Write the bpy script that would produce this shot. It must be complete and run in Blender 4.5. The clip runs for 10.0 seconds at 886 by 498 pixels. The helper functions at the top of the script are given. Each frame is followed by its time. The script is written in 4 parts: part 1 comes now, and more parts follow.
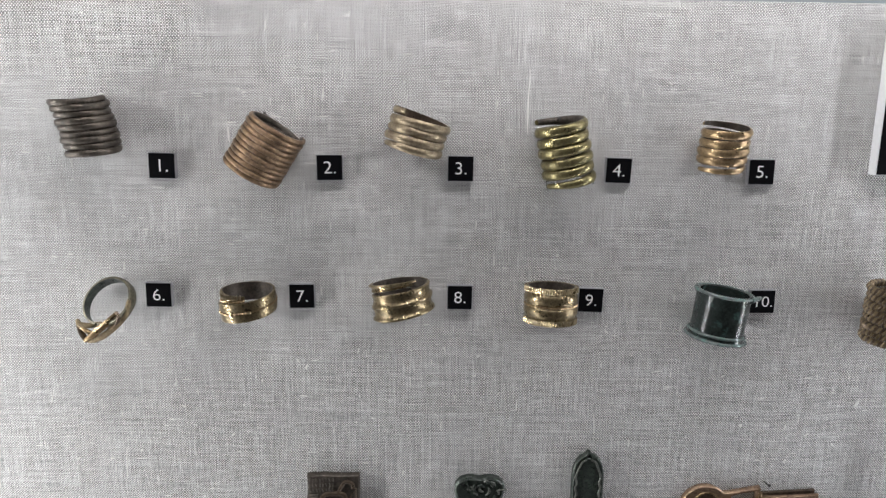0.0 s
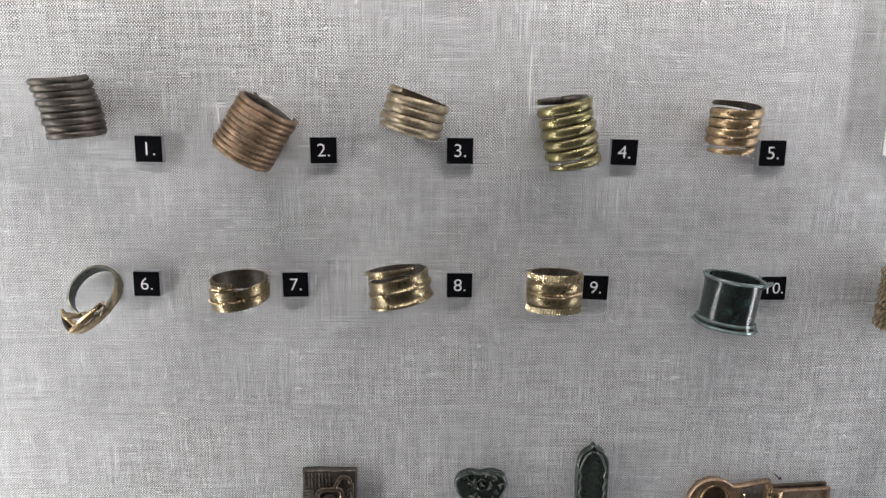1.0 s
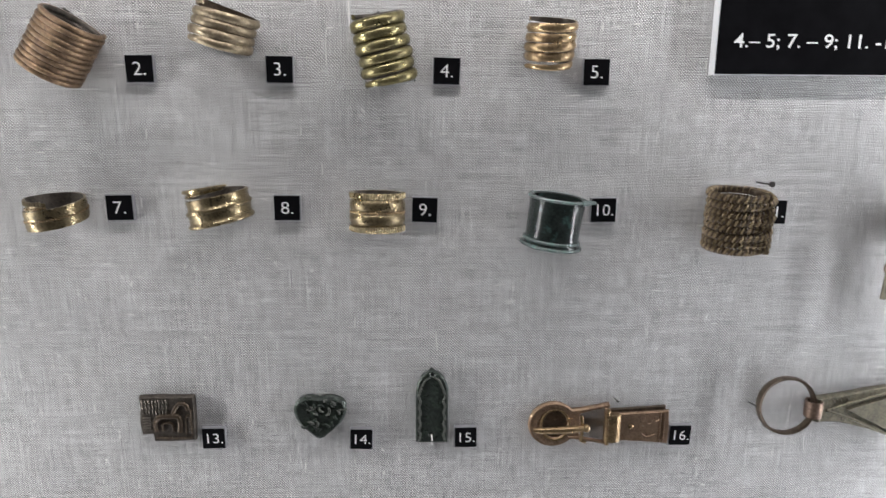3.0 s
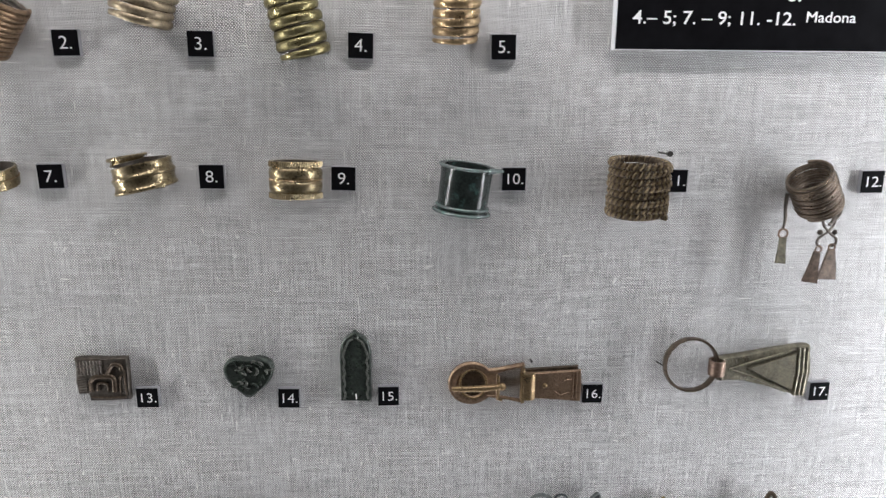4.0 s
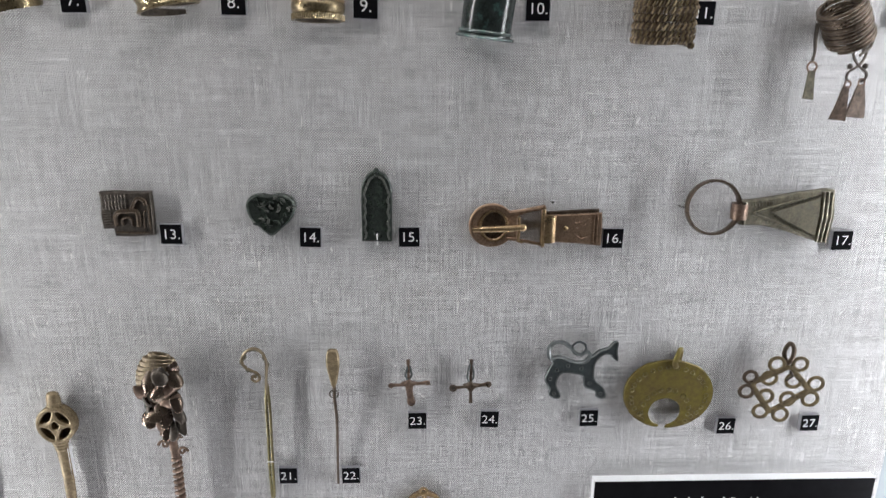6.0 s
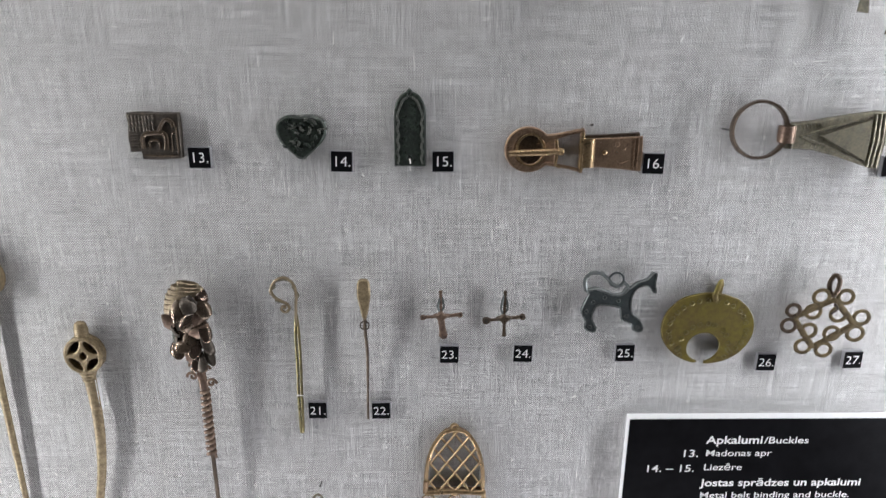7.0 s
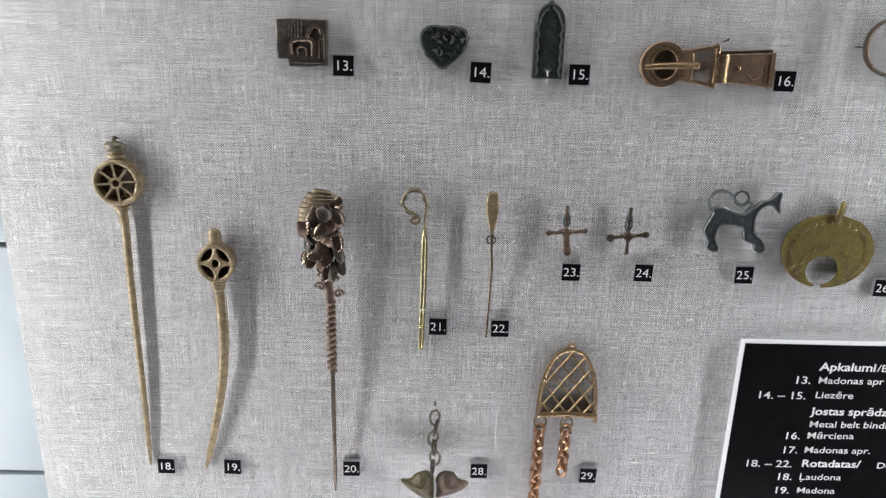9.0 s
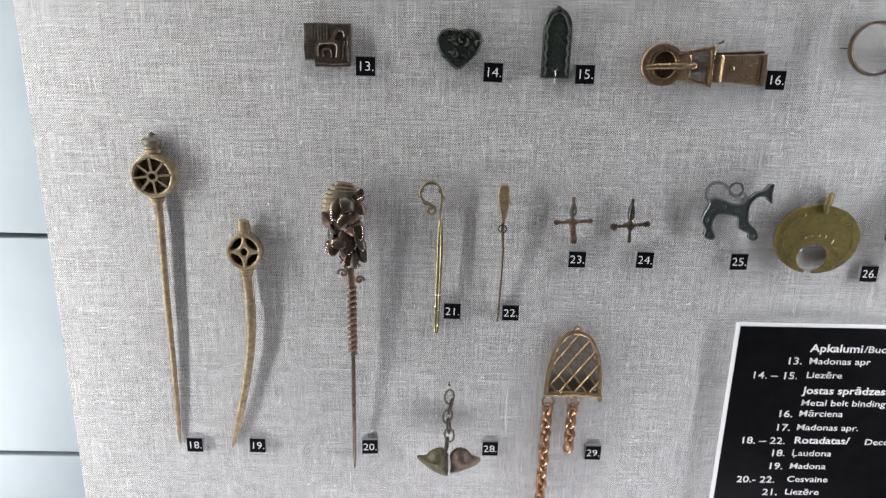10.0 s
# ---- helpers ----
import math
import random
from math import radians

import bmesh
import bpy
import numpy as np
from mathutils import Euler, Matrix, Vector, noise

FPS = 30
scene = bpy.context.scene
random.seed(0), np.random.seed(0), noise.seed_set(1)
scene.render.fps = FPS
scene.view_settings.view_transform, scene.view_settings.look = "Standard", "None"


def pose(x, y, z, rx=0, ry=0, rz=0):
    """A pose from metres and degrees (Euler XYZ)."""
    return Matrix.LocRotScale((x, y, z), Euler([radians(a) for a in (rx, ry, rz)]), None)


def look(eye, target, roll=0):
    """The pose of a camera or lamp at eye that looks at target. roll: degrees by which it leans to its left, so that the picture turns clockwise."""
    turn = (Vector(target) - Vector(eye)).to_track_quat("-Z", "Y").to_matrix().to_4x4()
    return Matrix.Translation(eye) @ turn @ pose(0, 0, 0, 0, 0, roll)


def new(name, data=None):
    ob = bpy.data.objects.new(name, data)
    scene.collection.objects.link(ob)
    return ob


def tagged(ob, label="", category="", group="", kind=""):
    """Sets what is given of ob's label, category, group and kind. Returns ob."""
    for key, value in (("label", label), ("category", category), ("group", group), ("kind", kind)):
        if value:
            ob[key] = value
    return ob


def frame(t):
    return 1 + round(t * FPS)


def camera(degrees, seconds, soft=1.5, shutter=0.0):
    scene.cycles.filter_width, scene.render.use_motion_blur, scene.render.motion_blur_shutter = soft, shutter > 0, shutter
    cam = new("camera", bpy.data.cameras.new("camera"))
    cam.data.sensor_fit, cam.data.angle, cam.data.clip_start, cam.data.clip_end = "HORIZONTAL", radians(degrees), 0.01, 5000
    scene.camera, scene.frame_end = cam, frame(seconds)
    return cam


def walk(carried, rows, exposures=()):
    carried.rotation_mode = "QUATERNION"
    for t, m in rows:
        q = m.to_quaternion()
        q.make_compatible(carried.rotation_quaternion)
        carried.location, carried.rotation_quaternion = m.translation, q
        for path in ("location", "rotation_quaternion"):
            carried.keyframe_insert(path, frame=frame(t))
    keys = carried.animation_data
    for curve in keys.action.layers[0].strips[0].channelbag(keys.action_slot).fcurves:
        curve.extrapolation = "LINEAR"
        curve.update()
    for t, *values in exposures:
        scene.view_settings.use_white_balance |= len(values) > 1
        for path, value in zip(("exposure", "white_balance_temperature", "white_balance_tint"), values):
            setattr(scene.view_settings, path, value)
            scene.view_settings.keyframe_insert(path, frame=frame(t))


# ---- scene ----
# ---- camera and its walk ----
cam = camera(65.0, 10.0, soft=1.35, shutter=0.35)
PATH = [
    (0.0, -0.01334, -0.26484, 1.52189, -1.290, -11.321, -0.695),
    (0.5, -0.01351, -0.25960, 1.52082, -1.380, -11.378, -0.609),
    (1.0, -0.01327, -0.25582, 1.51612, -1.466, -11.625, -0.463),
    (1.5, -0.00596, -0.25278, 1.51071, -1.574, -12.215, -0.435),
    (2.0, 0.00873, -0.25653, 1.51196, -1.924, -12.299, -0.443),
    (2.5, 0.02985, -0.25791, 1.50553, -2.225, -12.790, -0.425),
    (3.0, 0.04631, -0.26149, 1.49476, -2.601, -13.174, -0.380),
    (4.5, 0.08025, -0.28703, 1.48476, -3.427, -14.590, -0.472),
    (5.0, 0.07928, -0.29102, 1.47089, -3.142, -15.158, -0.473),
    (5.5, 0.07497, -0.29297, 1.45255, -2.730, -16.014, -0.600),
    (7.0, 0.06189, -0.29182, 1.41160, -1.183, -18.275, -0.416),
    (7.5, 0.05235, -0.29104, 1.39691, -1.028, -18.685, -0.512),
    (8.0, 0.03958, -0.29694, 1.38619, -0.531, -18.166, -0.831),
    (8.5, 0.02345, -0.30273, 1.37728, -0.323, -17.448, -1.108),
    (9.0, 0.00814, -0.31117, 1.36948, -0.176, -17.073, -1.404),
    (9.5, 0.00006, -0.31971, 1.36953, -0.254, -16.770, -1.491),
    (10.0, -0.00032, -0.33431, 1.36843, -0.413, -16.722, -1.341),
]
walk(cam, [(t, pose(x, y, z, 90 + pitch, roll, yaw)) for t, x, y, z, yaw, pitch, roll in PATH],
     exposures=((0.0, -0.79), (1.5, -0.73), (5.0, -0.65), (10.0, -0.72)))

# ---- light: two strip lamps at the showcase sides, an added fill lamp overhead ----
world = bpy.data.worlds.new("room")
world.use_nodes = True
world.node_tree.nodes["Background"].inputs["Color"].default_value = (0.75, 0.8, 0.88, 1)
world.node_tree.nodes["Background"].inputs["Strength"].default_value = 0.02
scene.world = world


def lamp(name, eye, target, sx, sy, watts, colour):
    data = bpy.data.lights.new(name, "AREA")
    data.shape, data.size, data.size_y, data.energy, data.color = "RECTANGLE", sx, sy, watts, colour
    ob = new(name, data)
    ob.matrix_world = look(eye, target)
    return ob


lamp("strip_lamp_left", (-0.345, -0.088, 1.31), (-0.07, 0, 1.32), 0.015, 0.60, 3.1, (0.985, 0.985, 0.99))
lamp("strip_lamp_right", (0.415, -0.085, 1.36), (0.20, 0, 1.35), 0.015, 0.56, 2.3, (0.945, 0.96, 1.0))
lamp("strip_lamp_top", (0.04, -0.10, 1.675), (0.04, 0, 1.53), 0.46, 0.015, 1.16, (0.995, 0.972, 0.975))
lamp("strip_lamp_bottom", (0.05, -0.115, 1.015), (0.05, 0, 1.18), 0.46, 0.015, 1.0, (0.965, 0.95, 1.0))
# unseen lamp, added as a faint fill from above
lamp("fill_lamp", (0.0, -1.0, 2.45), (0.0, -0.3, 1.2), 1.2, 0.8, 0.28, (0.97, 0.98, 1.0))


# ---- materials ----
def nodes_of(name):
    m = bpy.data.materials.new(name)
    m.use_nodes = True
    nt = m.node_tree
    return m, nt, nt.nodes["Principled BSDF"]


def N(nt, kind, **sets):
    n = nt.nodes.new(kind)
    for k, v in sets.items():
        if k in n.inputs:
            n.inputs[k].default_value = v
    return n


def maths(nt, op, a, b=None, c=None):
    n = nt.nodes.new("ShaderNodeMath")
    n.operation = op
    for i, v in enumerate((a, b, c)):
        if v is None:
            continue
        if isinstance(v, (int, float)):
            n.inputs[i].default_value = v
        else:
            nt.links.new(v, n.inputs[i])
    return n.outputs[0]


def vmul(nt, v, xyz):
    n = nt.nodes.new("ShaderNodeVectorMath")
    n.operation = "MULTIPLY"
    nt.links.new(v, n.inputs[0])
    n.inputs[1].default_value = xyz
    return n.outputs[0]


def noise_of(nt, v, scale, detail=3.0, rough=0.55):
    n = N(nt, "ShaderNodeTexNoise", Scale=scale, Detail=detail, Roughness=rough)
    if v is not None:
        nt.links.new(v, n.inputs["Vector"])
    return n.outputs["Fac"]


def ramp(nt, fac, stops):
    n = nt.nodes.new("ShaderNodeValToRGB")
    els = n.color_ramp.elements
    while len(els) < len(stops):
        els.new(0.5)
    for e, (p, c) in zip(els, stops):
        e.position, e.color = p, (*c, 1)
    nt.links.new(fac, n.inputs[0])
    return n.outputs[0]


def bump(nt, bsdf, height, strength, distance):
    n = N(nt, "ShaderNodeBump", Strength=strength, Distance=distance)
    nt.links.new(height, n.inputs["Height"])
    nt.links.new(n.outputs[0], bsdf.inputs["Normal"])


def smooth01(nt, value):
    """Clamp to 0..1 with soft ends."""
    n = nt.nodes.new("ShaderNodeMapRange")
    n.interpolation_type = "SMOOTHSTEP"
    nt.links.new(value, n.inputs["Value"])
    return n.outputs["Result"]


def linen():
    """Plain-woven linen: warp and weft threads of uneven thickness and colour, slubs, drifting lines."""
    m, nt, bsdf = nodes_of("linen")
    co = nt.nodes.new("ShaderNodeTexCoord").outputs["Object"]
    sep = nt.nodes.new("ShaderNodeSeparateXYZ")
    nt.links.new(co, sep.inputs[0])
    x, z = sep.outputs["X"], sep.outputs["Z"]
    wob = N(nt, "ShaderNodeTexNoise", Scale=22.0, Detail=2.0)
    nt.links.new(co, wob.inputs["Vector"])
    wob2 = noise_of(nt, vmul(nt, co, (1, 1, 2.2)), 9.0, 1.0)
    pitch = 0.00054
    # threads drift a little from straight
    uneven_x = noise_of(nt, vmul(nt, co, (1, 0, 0.012)), 520.0, 1.0)
    uneven_z = noise_of(nt, vmul(nt, co, (0.012, 0, 1)), 470.0, 1.0)
    u = maths(nt, "DIVIDE", maths(nt, "ADD", maths(nt, "ADD", x, maths(nt, "MULTIPLY", uneven_x, 0.0009)), maths(nt, "MULTIPLY", wob.outputs["Fac"], 0.002)), pitch)
    drift = maths(nt, "ADD", maths(nt, "MULTIPLY", wob2, 0.011), maths(nt, "MULTIPLY", wob.outputs["Fac"], 0.002))
    v = maths(nt, "DIVIDE", maths(nt, "ADD", maths(nt, "ADD", z, maths(nt, "MULTIPLY", uneven_z, 0.0009)), drift), pitch)
    su = maths(nt, "SINE", maths(nt, "MULTIPLY", u, math.pi))
    sv = maths(nt, "SINE", maths(nt, "MULTIPLY", v, math.pi))
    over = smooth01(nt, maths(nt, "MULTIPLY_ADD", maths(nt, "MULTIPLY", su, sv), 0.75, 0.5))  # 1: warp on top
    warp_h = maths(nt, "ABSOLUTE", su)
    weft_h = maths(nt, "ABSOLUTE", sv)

    def thread(a, b, s):
        cx = nt.nodes.new("ShaderNodeCombineXYZ")
        nt.links.new(maths(nt, "MULTIPLY", maths(nt, "FLOOR", a), 0.731), cx.inputs[0])
        nt.links.new(maths(nt, "MULTIPLY", b, s), cx.inputs[1])
        n = noise_of(nt, cx.outputs[0], 1.9, 2.0, 0.7)
        return maths(nt, "MULTIPLY_ADD", n, 1.1, 0.42)

    warp_c, weft_c = thread(u, v, 0.08), thread(v, u, 0.065)
    # threads are rows of crowns: light tops and the gaps' shade put into colour
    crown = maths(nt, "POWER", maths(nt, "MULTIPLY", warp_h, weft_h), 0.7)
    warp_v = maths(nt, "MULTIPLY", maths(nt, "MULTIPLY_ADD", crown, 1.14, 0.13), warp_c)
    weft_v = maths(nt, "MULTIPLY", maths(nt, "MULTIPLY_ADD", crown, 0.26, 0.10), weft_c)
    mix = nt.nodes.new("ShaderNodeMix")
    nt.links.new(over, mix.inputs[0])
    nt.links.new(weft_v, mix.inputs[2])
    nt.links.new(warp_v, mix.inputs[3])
    high = nt.nodes.new("ShaderNodeMix")
    nt.links.new(over, high.inputs[0])
    nt.links.new(maths(nt, "MULTIPLY", crown, 0.7), high.inputs[2])
    nt.links.new(crown, high.inputs[3])
    big = noise_of(nt, co, 16.0, 4.0)
    fine = noise_of(nt, co, 1300.0, 2.0)
    # thicker, whiter stretches of single threads, upright and level
    flecks = []
    for scale, stretch in ((1900.0, (1, 0, 0.016)), (1750.0, (0.014, 0, 1)), (2300.0, (1, 0, 0.05)), (2300.0, (0.05, 0, 1))):
        n = noise_of(nt, vmul(nt, co, stretch), scale, 1.0)
        flecks.append(ramp(nt, n, [(0.42, (0, 0, 0)), (0.78, (1, 1, 1))]))
    fleck = maths(nt, "MULTIPLY_ADD", maths(nt, "ADD", maths(nt, "ADD", flecks[0], flecks[1]), maths(nt, "ADD", flecks[2], flecks[3])), 0.22, -0.11)
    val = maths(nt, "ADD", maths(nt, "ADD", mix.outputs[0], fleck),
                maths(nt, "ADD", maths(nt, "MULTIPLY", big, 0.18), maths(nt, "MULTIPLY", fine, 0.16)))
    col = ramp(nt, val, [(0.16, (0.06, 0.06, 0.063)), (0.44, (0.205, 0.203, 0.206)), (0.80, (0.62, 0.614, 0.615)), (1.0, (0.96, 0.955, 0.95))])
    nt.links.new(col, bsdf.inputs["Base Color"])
    bsdf.inputs["Roughness"].default_value = 0.85
    bsdf.inputs["Sheen Weight"].default_value = 0.15
    bump(nt, bsdf, maths(nt, "ADD", high.outputs[0], fleck), 0.65, 0.0003)
    return m


def plain(name, colour, rough=0.5, metal=0.0, vary=0.15, scale=300.0, bumps=0.05):
    m, nt, bsdf = nodes_of(name)
    co = nt.nodes.new("ShaderNodeTexCoord").outputs["Object"]
    f = noise_of(nt, co, scale, 4.0)
    lo, hi = [c * (1 - vary) for c in colour], [min(1, c * (1 + vary)) for c in colour]
    nt.links.new(ramp(nt, f, [(0.3, lo), (0.7, hi)]), bsdf.inputs["Base Color"])
    bsdf.inputs["Roughness"].default_value, bsdf.inputs["Metallic"].default_value = rough, metal
    bump(nt, bsdf, f, bumps, 0.0002)
    return m


def old_metal(name, bright, dark, metal=0.9, rough=(0.28, 0.6), patina=None, amount=0.5, scale=160.0):
    """Worn excavated metal: rubbed lighter areas, dark tarnish, fine pitting and a thin patina."""
    m, nt, bsdf = nodes_of(name)
    co = nt.nodes.new("ShaderNodeTexCoord").outputs["Object"]
    dark = tuple(q + 0.12 * (p - q) for p, q in zip(bright, dark))
    a = noise_of(nt, co, scale * 1.3, 6.0, 0.7)
    b = noise_of(nt, co, scale * 7, 3.0, 0.6)
    f = maths(nt, "ADD", maths(nt, "MULTIPLY", a, 0.7), maths(nt, "MULTIPLY", b, 0.3))
    col = ramp(nt, f, [(0.38, dark), (0.51, tuple((p + q) / 2 for p, q in zip(bright, dark))), (0.65, bright)])
    metallic = ramp(nt, f, [(0.35, (metal * 0.55,) * 3), (0.55, (metal,) * 3)])
    if patina:
        g = noise_of(nt, co, scale * 1.9, 5.0, 0.7)
        w = ramp(nt, g, [(0.62 - 0.3 * amount, (0, 0, 0)), (0.82 - 0.3 * amount, (1, 1, 1))])
        mx = nt.nodes.new("ShaderNodeMix")
        mx.data_type = "RGBA"
        nt.links.new(w, mx.inputs[0])
        nt.links.new(col, mx.inputs[6])
        mx.inputs[7].default_value = (*patina, 1)
        col = mx.outputs[2]
        metallic = maths(nt, "MULTIPLY", metallic, maths(nt, "SUBTRACT", 1.0, maths(nt, "MULTIPLY", w, 0.8)))
    nt.links.new(col, bsdf.inputs["Base Color"])
    nt.links.new(metallic, bsdf.inputs["Metallic"])
    r = ramp(nt, f, [(0.35, (rough[1],) * 3), (0.65, (rough[0],) * 3)])
    nt.links.new(r, bsdf.inputs["Roughness"])
    bump(nt, bsdf, f, 0.42, 0.0005)
    return m


LINEN = linen()
SLUB = plain("linen_fibre", (0.82, 0.81, 0.79), 0.9, 0.0, 0.1, 800.0)
SLAT = plain("painted_slat", (0.275, 0.315, 0.34), 0.45, 0.0, 0.05, 25.0, 0.02)
GROOVE = plain("dark_groove", (0.03, 0.035, 0.04), 0.7)
WALL = plain("room_paint", (0.14, 0.14, 0.15), 0.8, 0.0, 0.05, 5.0)
BLACK = plain("black_print", (0.006, 0.006, 0.007), 0.35, 0.0, 0.3, 120.0, 0.01)
CORE = plain("white_foam_board", (0.85, 0.86, 0.87), 0.7, 0.0, 0.05, 900.0)
EDGE = plain("grey_card", (0.30, 0.30, 0.32), 0.6, 0.0, 0.1, 900.0)
INK = plain("white_ink", (0.88, 0.88, 0.88), 0.5, 0.0, 0.03, 900.0, 0.0)
BLACK.node_tree.nodes["Principled BSDF"].inputs["Specular IOR Level"].default_value = 0.04
STEEL = plain("dark_steel", (0.10, 0.095, 0.09), 0.4, 0.9, 0.3, 900.0)
CLEAR, _nt, _b = nodes_of("clear_plastic")
_b.inputs["Transmission Weight"].default_value, _b.inputs["Roughness"].default_value, _b.inputs["IOR"].default_value = 1.0, 0.12, 1.45
_b.inputs["Base Color"].default_value = (0.95, 0.97, 0.97, 1)

BRASS = old_metal("worn_brass", (0.42, 0.335, 0.20), (0.06, 0.045, 0.024), 0.92, (0.17, 0.45))
YELLOW = old_metal("yellow_bronze", (0.37, 0.32, 0.16), (0.05, 0.042, 0.018), 0.9, (0.2, 0.48))
COPPER = old_metal("copper_bronze", (0.357, 0.243, 0.150), (0.070, 0.042, 0.026), 0.8, (0.3, 0.55))
GOLDEN = old_metal("golden_bronze", (0.520, 0.383, 0.217), (0.104, 0.061, 0.031), 0.9, (0.2, 0.48))
PALE = old_metal("dull_bronze", (0.376, 0.310, 0.209), (0.105, 0.076, 0.049), 0.8, (0.3, 0.6))
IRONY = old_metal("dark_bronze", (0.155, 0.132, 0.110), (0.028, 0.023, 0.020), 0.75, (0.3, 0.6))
GREENBLACK = old_metal("glossy_dark_green", (0.045, 0.055, 0.052), (0.010, 0.014, 0.013), 0.3, (0.08, 0.22), (0.05, 0.10, 0.09), 0.25)
# paler teal than the body of the ring it rims
TEAL = old_metal("pale_teal_rim", (0.25, 0.29, 0.285), (0.05, 0.066, 0.064), 0.5, (0.12, 0.3), (0.10, 0.20, 0.17), 0.4)
DARKGREEN = old_metal("dark_patina", (0.06, 0.07, 0.062), (0.014, 0.018, 0.017), 0.5, (0.2, 0.45), (0.045, 0.064, 0.048), 0.5, 260.0)
# rubbed relief; on the heart mount also small highlights as lighter colour
WORN_GLINT = old_metal("rubbed_patina_glint", (0.24, 0.25, 0.225), (0.05, 0.056, 0.05), 0.6, (0.2, 0.45))
OLIVE = old_metal("olive_patina", (0.225, 0.185, 0.042), (0.075, 0.047, 0.015), 0.45, (0.3, 0.6), scale=70.0)
ASHGREEN = old_metal("grey_patina", (0.085, 0.098, 0.10), (0.03, 0.037, 0.04), 0.5, (0.3, 0.55), (0.055, 0.082, 0.078), 0.3)
# lighter grey for raised outlines and thin loops
ASHLIGHT = old_metal("pale_grey_edge", (0.22, 0.238, 0.235), (0.07, 0.08, 0.08), 0.6, (0.25, 0.5))
BROWN = old_metal("brown_bronze", (0.210, 0.161, 0.120), (0.038, 0.027, 0.020), 0.8, (0.22, 0.5))
ROSE = old_metal("reddish_bronze", (0.323, 0.230, 0.174), (0.079, 0.049, 0.038), 0.75, (0.3, 0.6))
EARTH = old_metal("earthy_bronze", (0.40, 0.315, 0.19), (0.10, 0.070, 0.038), 0.45, (0.35, 0.65), scale=240.0)
GREENISH = old_metal("green_bronze", (0.27, 0.245, 0.18), (0.065, 0.06, 0.044), 0.7, (0.3, 0.55), (0.14, 0.14, 0.105), 0.25)
REDBRONZE = old_metal("reddish_worn_bronze", (0.52, 0.365, 0.25), (0.12, 0.072, 0.046), 0.85, (0.25, 0.5))
SHELL_GREEN = old_metal("olive_shell", (0.17, 0.145, 0.075), (0.025, 0.022, 0.014), 0.35, (0.4, 0.6))
SHELL_BROWN = old_metal("brown_shell", (0.19, 0.135, 0.10), (0.03, 0.021, 0.017), 0.35, (0.4, 0.6))
LINK_COPPER = old_metal("bright_copper_link", (0.60, 0.36, 0.22), (0.17, 0.085, 0.045), 0.85, (0.22, 0.45))
KNOT = old_metal("dark_knot_bronze", (0.27, 0.21, 0.12), (0.05, 0.037, 0.022), 0.6, (0.3, 0.55), scale=240.0)
SHELLAC = old_metal("shiny_dark_leaf", (0.25, 0.185, 0.145), (0.035, 0.026, 0.022), 0.85, (0.12, 0.35))


# ---- builders ----
def part(name, bm, material, parent=None, label="", smooth=True, inside=None):
    bmesh.ops.recalc_face_normals(bm, faces=bm.faces)
    me = bpy.data.meshes.new(name)
    bm.to_mesh(me)
    bm.free()
    me.materials.append(material)
    if inside:  # unpolished inner face of a ring, darker to hold its inner shade too
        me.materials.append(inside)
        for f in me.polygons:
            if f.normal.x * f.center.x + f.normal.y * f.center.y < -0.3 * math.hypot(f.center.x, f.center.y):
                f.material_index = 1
    if smooth:
        me.polygons.foreach_set("use_smooth", [True] * len(me.polygons))
        me.set_sharp_from_angle(angle=radians(42))
    ob = new(name, me)
    ob.parent = parent
    return tagged(ob, label)


def thing(name, x, z, out=0.0, label="", category="", group="", rx=0, ry=0, rz=0):
    """An Empty on the board's face; out is how far it stands from the cloth."""
    ob = new(name)
    ob.empty_display_size = 0.005
    ob.matrix_basis = pose(x, -out, z, rx, ry, rz)
    return tagged(ob, label, category, group)


def squeezed(ob, kx, depth, kz):
    """Draw a thing closer to the cloth: its parts keep their outline and lose depth."""
    ob.matrix_basis = ob.matrix_basis @ Matrix.Diagonal((kx, depth, kz, 1.0))


def box(bm, x0, x1, y0, y1, z0, z1, bevel=0.0):
    vs = [bm.verts.new((x, y, z)) for x in (x0, x1) for y in (y0, y1) for z in (z0, z1)]
    fs = [bm.faces.new([vs[i] for i in q]) for q in ((0, 1, 3, 2), (4, 6, 7, 5), (0, 4, 5, 1), (2, 3, 7, 6), (0, 2, 6, 4), (1, 5, 7, 3))]
    if bevel:
        es = list({e for f in fs for e in f.edges})
        bmesh.ops.bevel(bm, geom=es, offset=bevel, segments=2, affect="EDGES", profile=0.6)
    return bm


def sweep(bm, rings, closed=False):
    """Skin a list of equal rings of points into a solid tube."""
    rows = [[bm.verts.new(p) for p in ring] for ring in rings]
    n, k = len(rows), len(rows[0])
    for i in range(n if closed else n - 1):
        a, b = rows[i], rows[(i + 1) % n]
        for j in range(k):
            bm.faces.new((a[j], a[(j + 1) % k], b[(j + 1) % k], b[j]))
    if not closed:
        bm.faces.new(rows[0][::-1])
        bm.faces.new(rows[-1])


